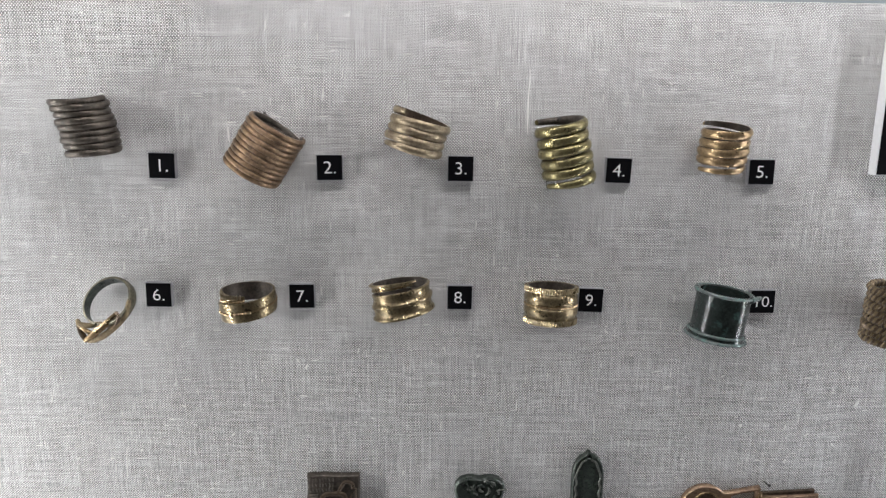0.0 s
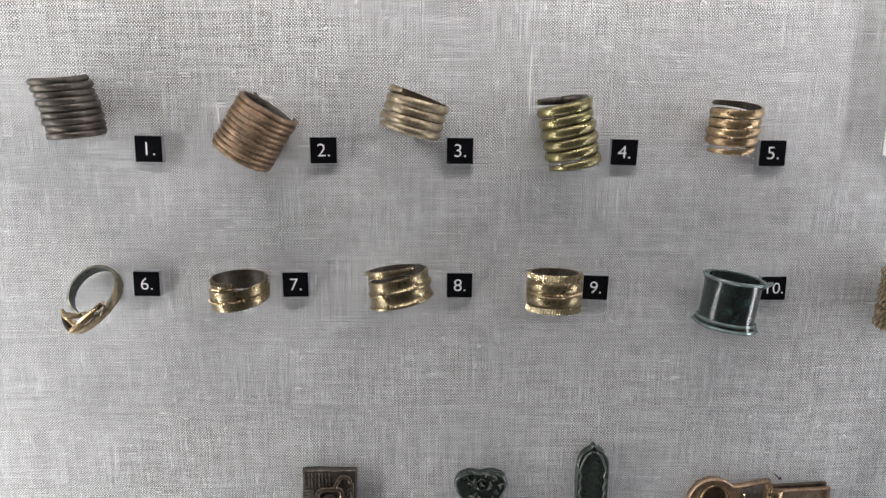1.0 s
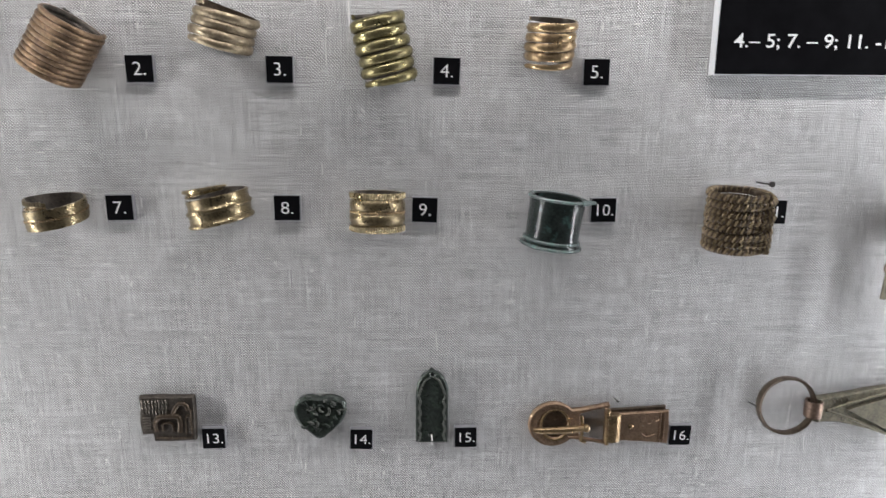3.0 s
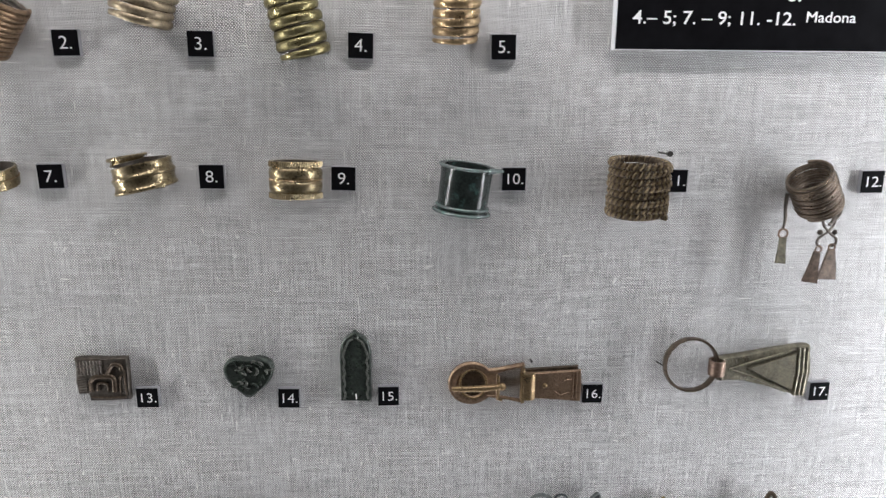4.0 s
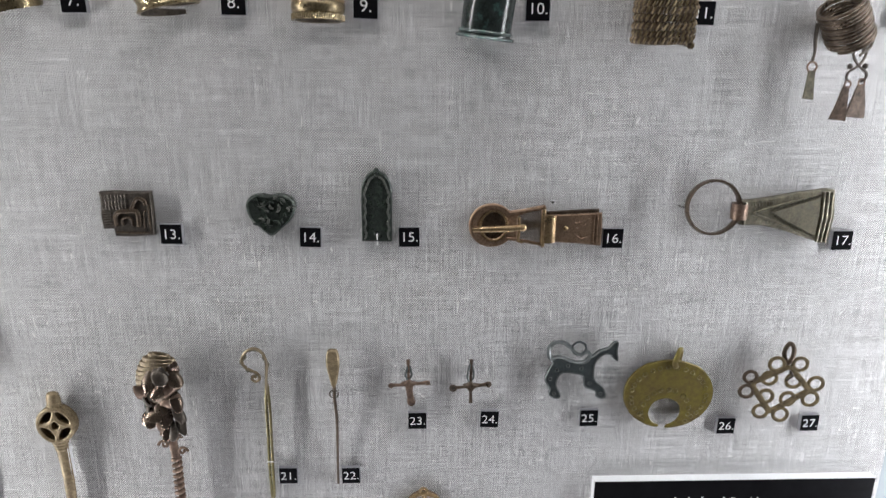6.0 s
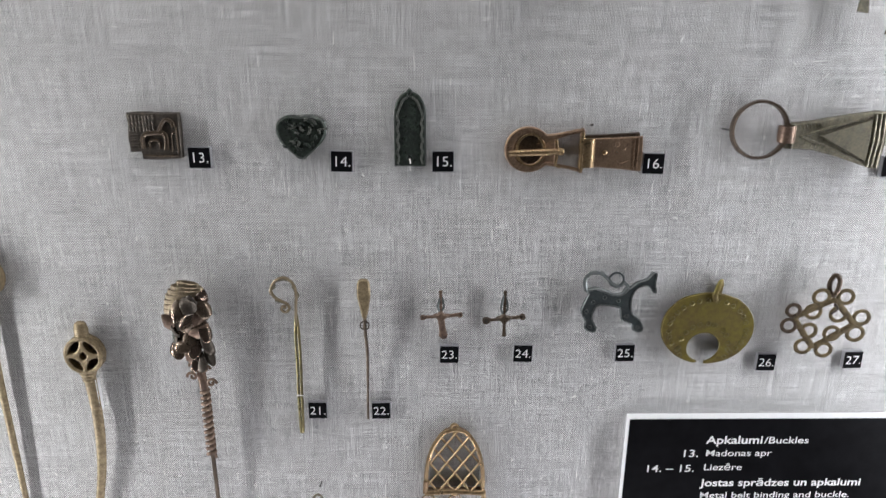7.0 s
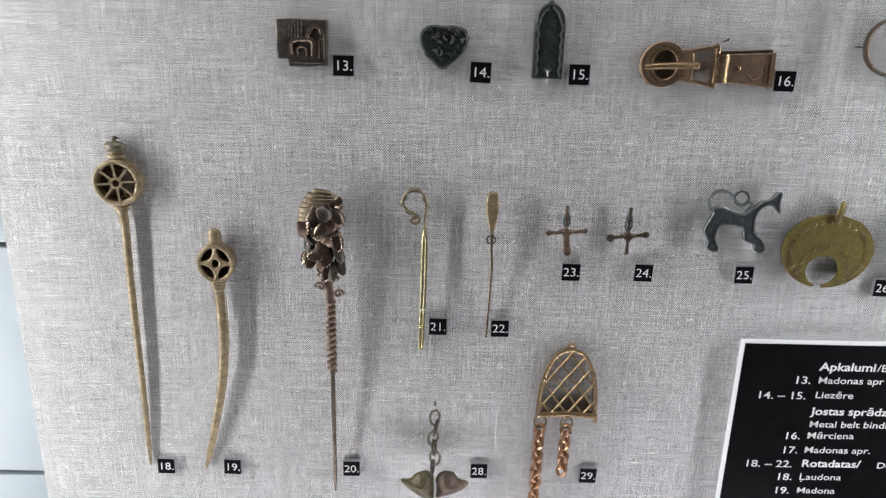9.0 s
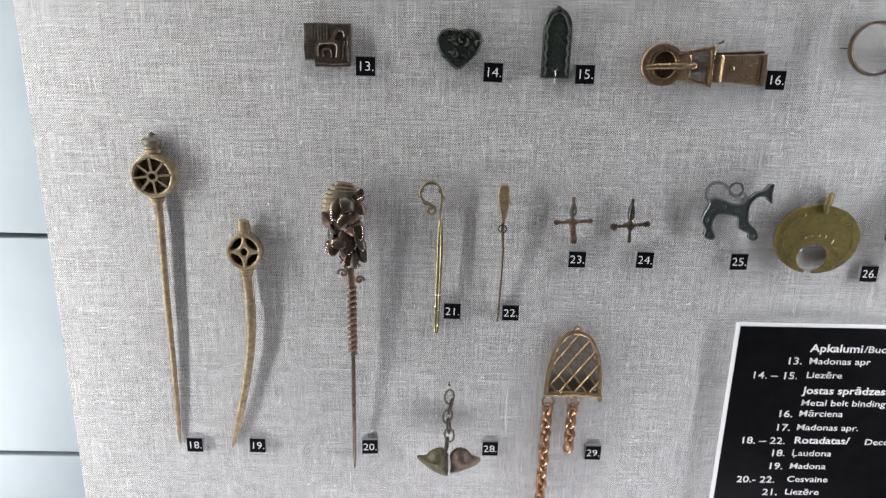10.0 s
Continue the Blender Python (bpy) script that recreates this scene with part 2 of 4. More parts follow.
def tube(bm, pts, r, sides=8, closed=False, flat=1.0):
    """A wire along pts; r is a number or a function of 0..1; flat squeezes it towards the board."""
    pts = [Vector(p) for p in pts]
    n = len(pts)
    rings, up = [], None
    for i, p in enumerate(pts):
        a = pts[(i - 1) % n] if closed or i > 0 else p
        b = pts[(i + 1) % n] if closed or i < n - 1 else p
        t = (b - a).normalized()
        side = t.cross(Vector((0, 1, 0)))
        if side.length < 0.15:
            side = t.cross(up) if up is not None and t.cross(up).length > 1e-3 else t.cross(Vector((1, 0, 0)))
        side.normalize()
        up = side.cross(t).normalized()
        rr = r(i / (n - 1)) if callable(r) else r
        rings.append([p + side * (math.cos(q) * rr) + up * (math.sin(q) * rr * flat) for q in (math.tau * j / sides for j in range(sides))])
    sweep(bm, rings, closed)
    return bm


def coil(bm, section, radius, turns, pitch, start=-90.0, steps=44, jitter=0.0, ell=1.0, shear=0.0, taper=None, seed=1, grow=0.0):
    """A section (dr, dz) carried round an upright axis; -90 degrees faces out from the board."""
    rnd = random.Random(seed)
    n = max(4, int(steps * turns))
    total = pitch * turns
    ph = [rnd.uniform(0, 6.28) for _ in range(8)]
    rings = []
    for i in range(n + 1):
        f = i / n
        a = radians(start) + math.tau * turns * f
        z = total * (f - 0.5)
        j = jitter * (math.sin(a * 0.37 + ph[0]) + 0.6 * math.sin(a * 1.13 + ph[1]))
        j2 = jitter * 0.5 * (math.sin(a * 0.61 + ph[2]) + 0.7 * math.sin(a * 2.17 + ph[3]))
        k = taper(f) if taper else 1.0
        ring = []
        for dr, dz in section:
            r = radius + dr * k + j + grow * f
            ring.append((r * math.cos(a) + shear * z, r * math.sin(a) * ell, z + dz * k + j2))
        rings.append(ring)
    sweep(bm, rings)
    return bm


def lathe(bm, section, steps=56, ell=1.0):
    """A closed section (r, z) turned once round an upright axis."""
    rings = []
    for i in range(steps):
        a = math.tau * i / steps
        rings.append([(r * math.cos(a), r * math.sin(a) * ell, z) for r, z in section])
    sweep(bm, rings, closed=True)
    return bm


def oval(rx, rz, n=10):
    return [(rx * math.cos(math.tau * i / n), rz * math.sin(math.tau * i / n)) for i in range(n)]


def area_of(loop):
    return sum(a[0] * b[1] - b[0] * a[1] for a, b in zip(loop, loop[1:] + loop[:1])) / 2


def inset(loop, d):
    """The loop moved d to its left side (inwards where it runs anticlockwise)."""
    out, n = [], len(loop)
    for i in range(n):
        p, q, r = Vector(loop[i - 1]), Vector(loop[i]), Vector(loop[(i + 1) % n])
        a, b = (q - p), (r - q)
        m = Vector((-a.y, a.x)).normalized() + Vector((-b.y, b.x)).normalized()
        m = m.normalized() if m.length > 1e-6 else Vector((-a.y, a.x)).normalized()
        out.append(tuple(q + m * d))
    return out


def plate(bm, outer, front, back=0.0, holes=(), bevel=0.0003, dome=None):
    """A sheet with the outline outer (x, z) and holes, from the depth back to front metres out of the board."""
    loops = [outer if area_of(outer) > 0 else outer[::-1]] + [h[::-1] if area_of(h) > 0 else h for h in holes]
    ends = ([], [])
    for loop in loops:
        rows = []
        for pts, y in ((inset(loop, bevel), -front), (loop, -front + bevel), (loop, -back)):
            rows.append([bm.verts.new((x, y, z)) for x, z in pts])
        k = len(loop)
        for a, b in zip(rows, rows[1:]):
            for j in range(k):
                bm.faces.new((a[j], a[(j + 1) % k], b[(j + 1) % k], b[j]))
        for row, end in ((rows[0], ends[0]), (rows[-1], ends[1])):
            end.extend(bm.edges.get((row[j], row[(j + 1) % k])) for j in range(k))
    for end in ends:
        bmesh.ops.triangle_fill(bm, use_beauty=True, use_dissolve=False, edges=end)
    if dome:
        for v in bm.verts:
            v.co.y += dome(v.co.x, v.co.z)
    return bm


def smooth_loop(pts, n=6, closed=True):
    """A Catmull-Rom curve through pts (2D or 3D)."""
    pts = [Vector(p) for p in pts]
    m, out = len(pts), []
    for i in range(m if closed else m - 1):
        a, b, c, d = (pts[(i + k) % m] if closed else pts[min(max(i + k, 0), m - 1)] for k in (-1, 0, 1, 2))
        for j in range(n):
            t = j / n
            out.append(tuple(0.5 * (2 * b + (c - a) * t + (2 * a - 5 * b + 4 * c - d) * t * t + (3 * b - a - 3 * c + d) * t ** 3)))
    if not closed:
        out.append(tuple(pts[-1]))
    return out


def arc(cx, cz, r, a0, a1, n, rz=None):
    rz = rz or r
    return [(cx + r * math.cos(radians(a0 + (a1 - a0) * i / n)), cz + rz * math.sin(radians(a0 + (a1 - a0) * i / n))) for i in range(n + 1)]


def circle(cx, cz, r, n=20, rz=None):
    return arc(cx, cz, r, 0, 360, n, rz)[:-1]


def at(pts, out):
    return [(x, -out, z) for x, z in pts]


def joined(*bms):
    """One bmesh out of several."""
    me = bpy.data.meshes.new("tmp")
    total = bmesh.new()
    for b in bms:
        b.to_mesh(me)
        b.free()
        total.from_mesh(me)
    bpy.data.meshes.remove(me)
    return total


def ball(bm, x, out, z, r, flat=1.0, u=10, v=7):
    bmesh.ops.create_uvsphere(bm, u_segments=u, v_segments=v, radius=1.0, matrix=Matrix.Translation((x, -out, z)) @ Matrix.Diagonal((r, r * flat, r, 1)))
    return bm


def lettering(name, text, x, z, out, size, parent, bold=False, italic=False, align="LEFT", label="", wide=1.27, weight=0.008):
    """Flat white print with Blender's own font."""
    cu = bpy.data.curves.new(name, "FONT")
    cu.body, cu.size, cu.align_x, cu.resolution_u = text, size, align, 3
    cu.offset = size * (0.020 if bold else weight)
    cu.shear = 0.25 if italic else 0.0
    tmp = bpy.data.objects.new("tmp", cu)
    scene.collection.objects.link(tmp)
    me = bpy.data.meshes.new_from_object(tmp.evaluated_get(bpy.context.evaluated_depsgraph_get()))
    bpy.data.objects.remove(tmp)
    bpy.data.curves.remove(cu)
    me.name = name
    me.materials.clear()
    me.materials.append(INK)
    ob = new(name, me)
    ob.parent = parent
    ob.matrix_basis = pose(x, -out, z, 90, 0, 0) @ Matrix.Diagonal((wide, 1.0, 1.0, 1.0))
    return tagged(ob, label)


# ---- the setting ----
slat_wall = tagged(new("wall_slats"), "pale blue-grey slatted back wall with dark grooves", "wall", kind="structure")
bm = box(bmesh.new(), -1.6, 1.6, 0.040, 0.06, 0.0, 2.6)
part("groove_backing", bm, GROOVE, slat_wall, "dark recess behind the slats", smooth=False)
slat_mesh = None
for i in range(20):
    z = 1.1310 - 0.1335 * 8 + 0.1335 * i
    if slat_mesh is None:
        first = part("slat", box(bmesh.new(), -1.6, 1.6, -0.008, 0.008, 0.0, 0.1308, 0.0008), SLAT, slat_wall, smooth=False)
        slat_mesh = first.data
    else:
        first = new("slat", slat_mesh)
        first.parent = slat_wall
    first.location = (0, 0.033, z)

for nm, dims in (("wall_south", (-1.6, 1.6, -2.1, -2.0, 0, 2.6)), ("wall_west", (-1.7, -1.6, -2.1, 0.06, 0, 2.6)),
                 ("wall_east", (1.6, 1.7, -2.1, 0.06, 0, 2.6)), ("floor", (-1.7, 1.7, -2.1, 0.06, -0.1, 0)), ("ceiling", (-1.7, 1.7, -2.1, 0.06, 2.6, 2.7))):
    tagged(part(nm, box(bmesh.new(), *dims), WALL, smooth=False), "plain grey painted " + nm.split("_")[0] + " of the room", nm.split("_")[0], kind="structure")

board = tagged(new("display_board"), "upright display board wrapped in pale grey woven linen", "display board")
board.location = (0.0555, 0, 1.20)
bm = box(bmesh.new(), -0.2485, 0.2495, 0.0, 0.0245, -0.36, 0.3625, 0.0022)
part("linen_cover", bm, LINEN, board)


# ---- captions and numbers ----
def caption(x0, x1, z0, z1, lines, label):
    ob = thing("caption_panel", x0, z0, 0, label, "caption panel", "caption panels")
    w, h = x1 - x0, z1 - z0
    part("foam_core", box(bmesh.new(), 0, w, -0.0046, 0.0, 0, h), CORE, ob, "white foam core", smooth=False)
    face = part("black_face", box(bmesh.new(), 0.0003, w - 0.0003, -0.0050, -0.0045, 0.0003, h - 0.0003), BLACK, ob, "glossy black printed face", smooth=False)
    for text, x, z, size, style in lines:
        lettering("print", text, x - x0, z - z0 + 0.0004, 0.00515, size * 1.05, face, "b" in style, "i" in style, wide=1.12 if "n" in style else 1.2 if "b" in style else 1.25)


def number(text, x, z, w, h, cap, tilt=0.0):
    ob = thing("number_tag", x, z, 0, "small square black tag with the white number " + text, "number tag", "number tags", ry=tilt)
    part("card", box(bmesh.new(), -w / 2, w / 2, -0.0022, 0.0, -h / 2, h / 2), EDGE, ob, "grey card edge", smooth=False)
    face = part("black_face", box(bmesh.new(), -w / 2 + 0.0002, w / 2 - 0.0002, -0.0025, -0.0021, -h / 2 + 0.0002, h / 2 - 0.0002), BLACK, ob, smooth=False)
    lettering("numeral", text, 0.0001, -cap * 0.47, 0.00262, cap * 0.9 / 0.615, face, align="CENTER", wide=1.06, weight=-0.006)


TAGS = [
    ("1.", -0.1120, 1.5002), ("2.", -0.0497, 1.5001), ("3.", -0.0005, 1.5002), ("4.", 0.0594, 1.5001), ("5.", 0.1142, 1.5001),
    ("6.", -0.1165, 1.4504), ("7.", -0.0614, 1.4502), ("8.", 0.0, 1.4500), ("9.", 0.0515, 1.4492), ("10.", 0.1198, 1.4490),
    ("11.", 0.1866, 1.4482), ("12.", 0.2703, 1.4477), ("13.", -0.0334, 1.3560), ("14.", 0.0257, 1.3546), ("15.", 0.0683, 1.3547),
    ("16.", 0.1576, 1.3541), ("17.", 0.2609, 1.3531), ("18.", -0.1277, 1.1548), ("19.", -0.0937, 1.1551), ("20.", -0.0327, 1.1554),
    ("21.", 0.0099, 1.2355), ("22.", 0.0398, 1.2352), ("23.", 0.0718, 1.2646), ("24.", 0.1059, 1.2650), ("25.", 0.1534, 1.2651),
    ("26.", 0.2204, 1.2601), ("27.", 0.2614, 1.2612), ("28.", 0.0328, 1.1554), ("29.", 0.0892, 1.1539),
]
for i, (text, x, z) in enumerate(TAGS):
    w, h, cap = (0.0098, 0.0096, 0.0046) if i < 9 else (0.0098, 0.0094, 0.0043) if i < 12 else (0.0092, 0.0089, 0.0042) if i < 17 else (0.0088, 0.0086, 0.0041)
    number(text, x, z, w, h, cap, (0.6, -0.8, 0.3, 1.5, -0.4)[i % 5])

caption(0.1568, 0.2985, 1.4995, 1.5560, [
    ("4.\u2013 5; 7. \u2013 9; 11. -12.", 0.1630, 1.5088, 0.0066, "n"), ("Madona", 0.2310, 1.5100, 0.0054, "n"),
    ("6.", 0.2225, 1.5176, 0.0066, ""), ("3.", 0.2225, 1.5262, 0.0066, "")],
    "glossy black caption panel with white list of numbers and places")
caption(0.1580, 0.2985, 1.0600, 1.2316, [
    ("Apkalumi", 0.1963, 1.2175, 0.0058, "b"), ("/Buckles", 0.2245, 1.2175, 0.0050, ""),
    ("13.", 0.1848, 1.2102, 0.0054, ""), ("Madonas apr", 0.1966, 1.2105, 0.0048, ""),
    ("14. \u2013 15.", 0.1677, 1.2017, 0.0054, ""), ("Liez\u0113re", 0.1966, 1.2025, 0.0048, ""),
    ("Jostas spr\u0101dzes un apkalumi", 0.1966, 1.1932, 0.0056, "b"), ("Metal belt binding and buckle.", 0.1966, 1.1862, 0.0048, ""),
    ("16.", 0.1850, 1.1792, 0.0054, ""), ("M\u0101rciena", 0.1966, 1.1798, 0.0048, ""),
    ("17.", 0.1851, 1.1710, 0.0054, ""), ("Madonas apr.", 0.1967, 1.1715, 0.0048, ""),
    ("18. \u2013 22.", 0.1675, 1.1628, 0.0054, ""), ("Rotadatas/", 0.1968, 1.1633, 0.0056, "b"), ("Decorative", 0.2353, 1.1631, 0.0047, ""),
    ("18.", 0.1849, 1.1552, 0.0054, ""), ("\u013baudona", 0.1968, 1.1556, 0.0048, ""),
    ("19.", 0.1849, 1.1471, 0.0054, ""), ("Madona", 0.1969, 1.1475, 0.0048, ""),
    ("20.- 22.", 0.1690, 1.1384, 0.0054, ""), ("Cesvaine", 0.1969, 1.1392, 0.0048, ""),
    ("21.", 0.1845, 1.1304, 0.0054, ""), ("Liez\u0113re", 0.1970, 1.1310, 0.0048, "")],
    "glossy black caption panel with white list of buckles and pins")


# ---- finger rings and spiral rings, hung on nails in two rows ----
def mm(pts):
    return [tuple(c * 0.001 for c in p) for p in pts]


def nail(x, z, out, head=0.0006):
    ob = thing("nail", x, z, 0, "thin dark steel nail driven into the linen board", "nail", "nails")
    bm = tube(bmesh.new(), [(0, 0.001, 0), (0, -out * 0.5, 0.0002), (0, -out, 0.0006)], 0.00035, 6)
    part("shank", bm, STEEL, ob)
    part("head", tube(bmesh.new(), [(0, -out, 0.0006), (0, -out - 0.0005, 0.0007)], head, 8), STEEL, ob)


def hung(name, x, z, out, label, rx=10, ry=0, rz=0, category="ring"):
    return thing(name, x, z, out, label, category, "finger rings", rx, ry, rz)


# 1: dark wire, loose uneven turns
r = hung("spiral_ring", -0.1341, 1.5148, 0.0112, "dark brown wire spiral ring with uneven loose turns", 4, -2)
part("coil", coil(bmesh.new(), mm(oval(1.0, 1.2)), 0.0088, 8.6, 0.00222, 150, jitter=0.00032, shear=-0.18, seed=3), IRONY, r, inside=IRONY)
nail(-0.1338, 1.5215, 0.004)

# 2: tilted copper-coloured spiral of close wire
r = hung("spiral_ring", -0.0716, 1.5070, 0.0118, "tilted copper-brown spiral ring of close even wire", 3, 33)
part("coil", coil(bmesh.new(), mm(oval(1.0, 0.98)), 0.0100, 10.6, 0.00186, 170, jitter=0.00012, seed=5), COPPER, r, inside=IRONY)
nail(-0.0729, 1.5192, 0.003)

# 3: wide ribbon, free end standing up
ribbon = [(-0.5, -1.45), (0.2, -1.45), (0.75, -0.7), (0.95, 0), (0.75, 0.7), (0.2, 1.45), (-0.5, 1.45), (-0.35, 0)]
r = hung("spiral_ring", -0.0168, 1.5135, 0.0116, "dull yellow-brown spiral ring of wide ribbon with one free end", 1, 18)
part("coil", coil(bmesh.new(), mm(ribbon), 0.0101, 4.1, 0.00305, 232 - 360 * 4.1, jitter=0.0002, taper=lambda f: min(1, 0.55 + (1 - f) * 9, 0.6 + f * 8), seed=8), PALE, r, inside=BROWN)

# 4: heavy yellow spiral in a clear sleeve
r = hung("spiral_ring", 0.0369, 1.5075, 0.0108, "heavy yellow bronze spiral ring of thick rounded turns", 3, -9)
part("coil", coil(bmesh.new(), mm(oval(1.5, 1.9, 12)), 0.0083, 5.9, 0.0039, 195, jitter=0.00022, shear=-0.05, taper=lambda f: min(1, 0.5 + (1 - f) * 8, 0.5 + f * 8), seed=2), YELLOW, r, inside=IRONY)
part("plastic_strip", coil(bmesh.new(), mm([(-0.15, -1.6), (0.15, -1.6), (0.15, 1.6), (-0.15, 1.6)]), 0.0086, 0.62, 0.0006, 175), CLEAR, r, "clear plastic support strip").location = (0.0007, 0, -0.0112)
nail(0.0352, 1.5188, 0.007)

# 5: flat golden turns
r = hung("spiral_ring", 0.0951, 1.5096, 0.0106, "bright golden bronze spiral ring of flat tapering turns", 9, 3)
part("coil", coil(bmesh.new(), mm([(-0.45, -1.45), (0.2, -1.45), (0.85, -0.4), (0.8, 0.5), (0.2, 1.45), (-0.45, 1.45)]), 0.0081, 4.9, 0.0032, 190, jitter=0.00018, shear=0.02,
                   taper=lambda f: min(1, 0.45 + (1 - f) * 7, 0.5 + f * 4), seed=4), GOLDEN, r, inside=IRONY)
nail(0.0935, 1.5180, 0.003)

# 6: knotted band
r = hung("knotted_ring", -0.1326, 1.4492, 0.0088, "brown bronze ring with a twisted knot on its band", 52, 12, -24)
band6 = [(-0.55, -2.1), (0.35, -2.0), (0.7, 0), (0.35, 2.0), (-0.55, 2.1), (-0.6, 0)]
part("band", coil(bmesh.new(), mm(band6), 0.0094, 0.99, 0.0004, -80, 60, taper=lambda f: 0.7 + 0.3 * math.sin(math.pi * f)), GREENISH, r, inside=DARKGREEN)
turn_back = r.matrix_basis.to_3x3().inverted()
for pts, thick, mat in (([(-10.4, -4.0, -5.6), (-9.4, -4.8, -7.2), (-5.6, -5.2, -7.6), (-1.6, -4.0, -7.0)], 1.15, EARTH),
                        ([(-10.6, -3.4, -6.4), (-9.4, -4.4, -10.2), (-7.0, -5.0, -13.2), (-4.0, -4.6, -12.0)], 1.1, BROWN),
                        ([(-7.6, -5.4, -13.4), (-3.2, -6.4, -10.0), (1.6, -6.2, -6.0), (5.0, -5.0, -2.6)], 1.35, GOLDEN),
                        ([(9.0, -3.6, 2.0), (7.6, -4.6, -3.6), (3.4, -5.4, -8.2), (-2.4, -5.6, -12.4), (-6.4, -5.0, -13.8)], 1.3, EARTH),
                        ([(-9.8, -4.6, -8.0), (-6.0, -6.2, -9.6), (-2.0, -5.2, -12.4), (0.4, -4.4, -11.4)], 0.9, GOLDEN),
                        ([(4.6, -5.4, -2.0), (5.8, -6.2, -4.4), (4.2, -6.0, -7.2)], 0.8, BROWN)):
    curve = [turn_back @ Vector(p) for p in smooth_loop(mm(pts), 5, False)]
    part("knot_strand", tube(bmesh.new(), curve, lambda f: thick * (0.0006 + 0.0004 * math.sin(math.pi * f)), 8), mat, r)

# 7: open band with a beaded line, one toothed end tucked inside
r = hung("band_ring", -0.0797, 1.4510, 0.0112, "open dull yellow bronze band ring with a beaded line", 4, -5)
squeezed(r, 0.97, 0.97, 0.88)
band7 = [(-0.45, -4.2), (0.15, -4.2), (0.5, -2.4), (0.3, -0.6), (0.3, 0.6), (0.5, 2.6), (0.3, 4.0), (-0.45, 4.1), (-0.4, 0)]
TURNS7, PITCH7, START7, IN7 = 1.40, 0.0050, -82 - 360 * 1.40, -0.0016
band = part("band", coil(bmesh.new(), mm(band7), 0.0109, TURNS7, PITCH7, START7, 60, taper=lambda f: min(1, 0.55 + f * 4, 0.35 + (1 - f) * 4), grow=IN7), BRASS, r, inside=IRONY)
bm = bmesh.new()
for i in range(104):
    f = (i + 0.5) / 104
    a = radians(START7 + 360 * TURNS7 * f)
    rr = 0.0113 + IN7 * f
    ball(bm, rr * math.cos(a), -rr * math.sin(a), PITCH7 * TURNS7 * (f - 0.5) - 0.0002, 0.00046, 1.0, 6, 4)
part("beading", bm, GOLDEN, band, "row of small raised beads")
bm = bmesh.new()
for i in range(13):
    a = radians(-168 + 6.4 * i)
    box(bm, 0.0098 * math.cos(a) - 0.00022, 0.0098 * math.cos(a) + 0.00022, 0.0098 * math.sin(a) - 0.0006, 0.0098 * math.sin(a) + 0.0002, 0.0042, 0.0058)
part("tooth_row", bm, PALE, band, "row of small teeth on the tucked end", smooth=False)

# 8: ridged coil
r = hung("spiral_ring", -0.0222, 1.4530, 0.0126, "golden bronze spiral ring with ridged hollow turns", -3, -8)
band8 = [(-0.5, -2.6), (0.5, -2.75), (1.15, -2.35), (1.1, -1.75), (0.4, -1.1), (0.15, 0.2), (0.3, 1.4), (0.6, 2.2), (0.2, 2.55), (-0.5, 2.5)]
part("coil", coil(bmesh.new(), mm(band8), 0.0108, 2.62, 0.0049, -62 - 360 * 2.62, 60, taper=lambda f: min(1, 0.35 + f * 4, 0.30 + (1 - f) * 2.2), grow=-0.0004), BRASS, r, inside=IRONY)
part("end_wire", coil(bmesh.new(), mm(oval(0.75, 0.75, 8)), 0.0112, 0.40, 0.0034, -200, 70, taper=lambda f: 0.6 + 0.4 * math.sin(math.pi * f)), BRASS, r, "rounded free end of the band").location = (0, 0, 0.0064)


# 9: closed band with milled rims
r = hung("band_ring", 0.0341, 1.4504, 0.0112, "brass band ring with milled rims and a beaded middle", -4, 1)
half9 = [(8.6, -7.0), (9.4, -7.2), (9.8, -6.9), (9.9, -5.9), (9.8, -5.1), (9.3, -4.7), (9.8, -4.1), (10.2, -2.6), (10.1, -1.1), (9.7, -0.7), (9.7, 0.7),
         (10.1, 1.1), (10.2, 2.6), (9.8, 4.1), (9.3, 4.6), (9.8, 5.0), (9.9, 5.9), (9.6, 6.8), (9.3, 7.0), (8.6, 6.8)]
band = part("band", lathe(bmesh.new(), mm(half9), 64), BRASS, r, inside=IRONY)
for z0 in (-0.0060, 0.0059):
    bm = bmesh.new()
    for i in range(70):
        a = math.tau * i / 70
        tube(bm, [(0.0099 * math.cos(a + d), 0.0099 * math.sin(a + d), z0 + s * 0.0010) for s, d in ((-1, -0.015), (0, 0), (1, 0.015))], 0.00028, 4)
    part("milled_rim", bm, BRASS, band, "rim cut with short slanting notches")
bm = bmesh.new()
for i in range(84):
    a = math.tau * i / 84
    ball(bm, 0.0098 * math.cos(a), -0.0098 * math.sin(a), 0.0, 0.00046, 1.0, 6, 4)
part("beading", bm, GOLDEN, band, "row of small raised beads")

# 10: glossy dark ring with rolled rims
r = hung("flared_ring", 0.0990, 1.4466, 0.0118, "glossy blackish-green ring with flared rolled rims", 1, 7)
squeezed(r, 1.06, 1.04, 1.1)
half10 = [(8.3, -8.4), (8.7, -8.6), (10.2, -8.3), (10.0, -7.4), (9.4, -6.4), (9.25, -5.6), (9.3, -1.0), (9.35, 4.2), (9.5, 6.2), (10.0, 7.8), (9.0, 8.4), (8.4, 8.2), (8.2, 0)]
body = part("body", lathe(bmesh.new(), mm(half10), 64), GREENBLACK, r)
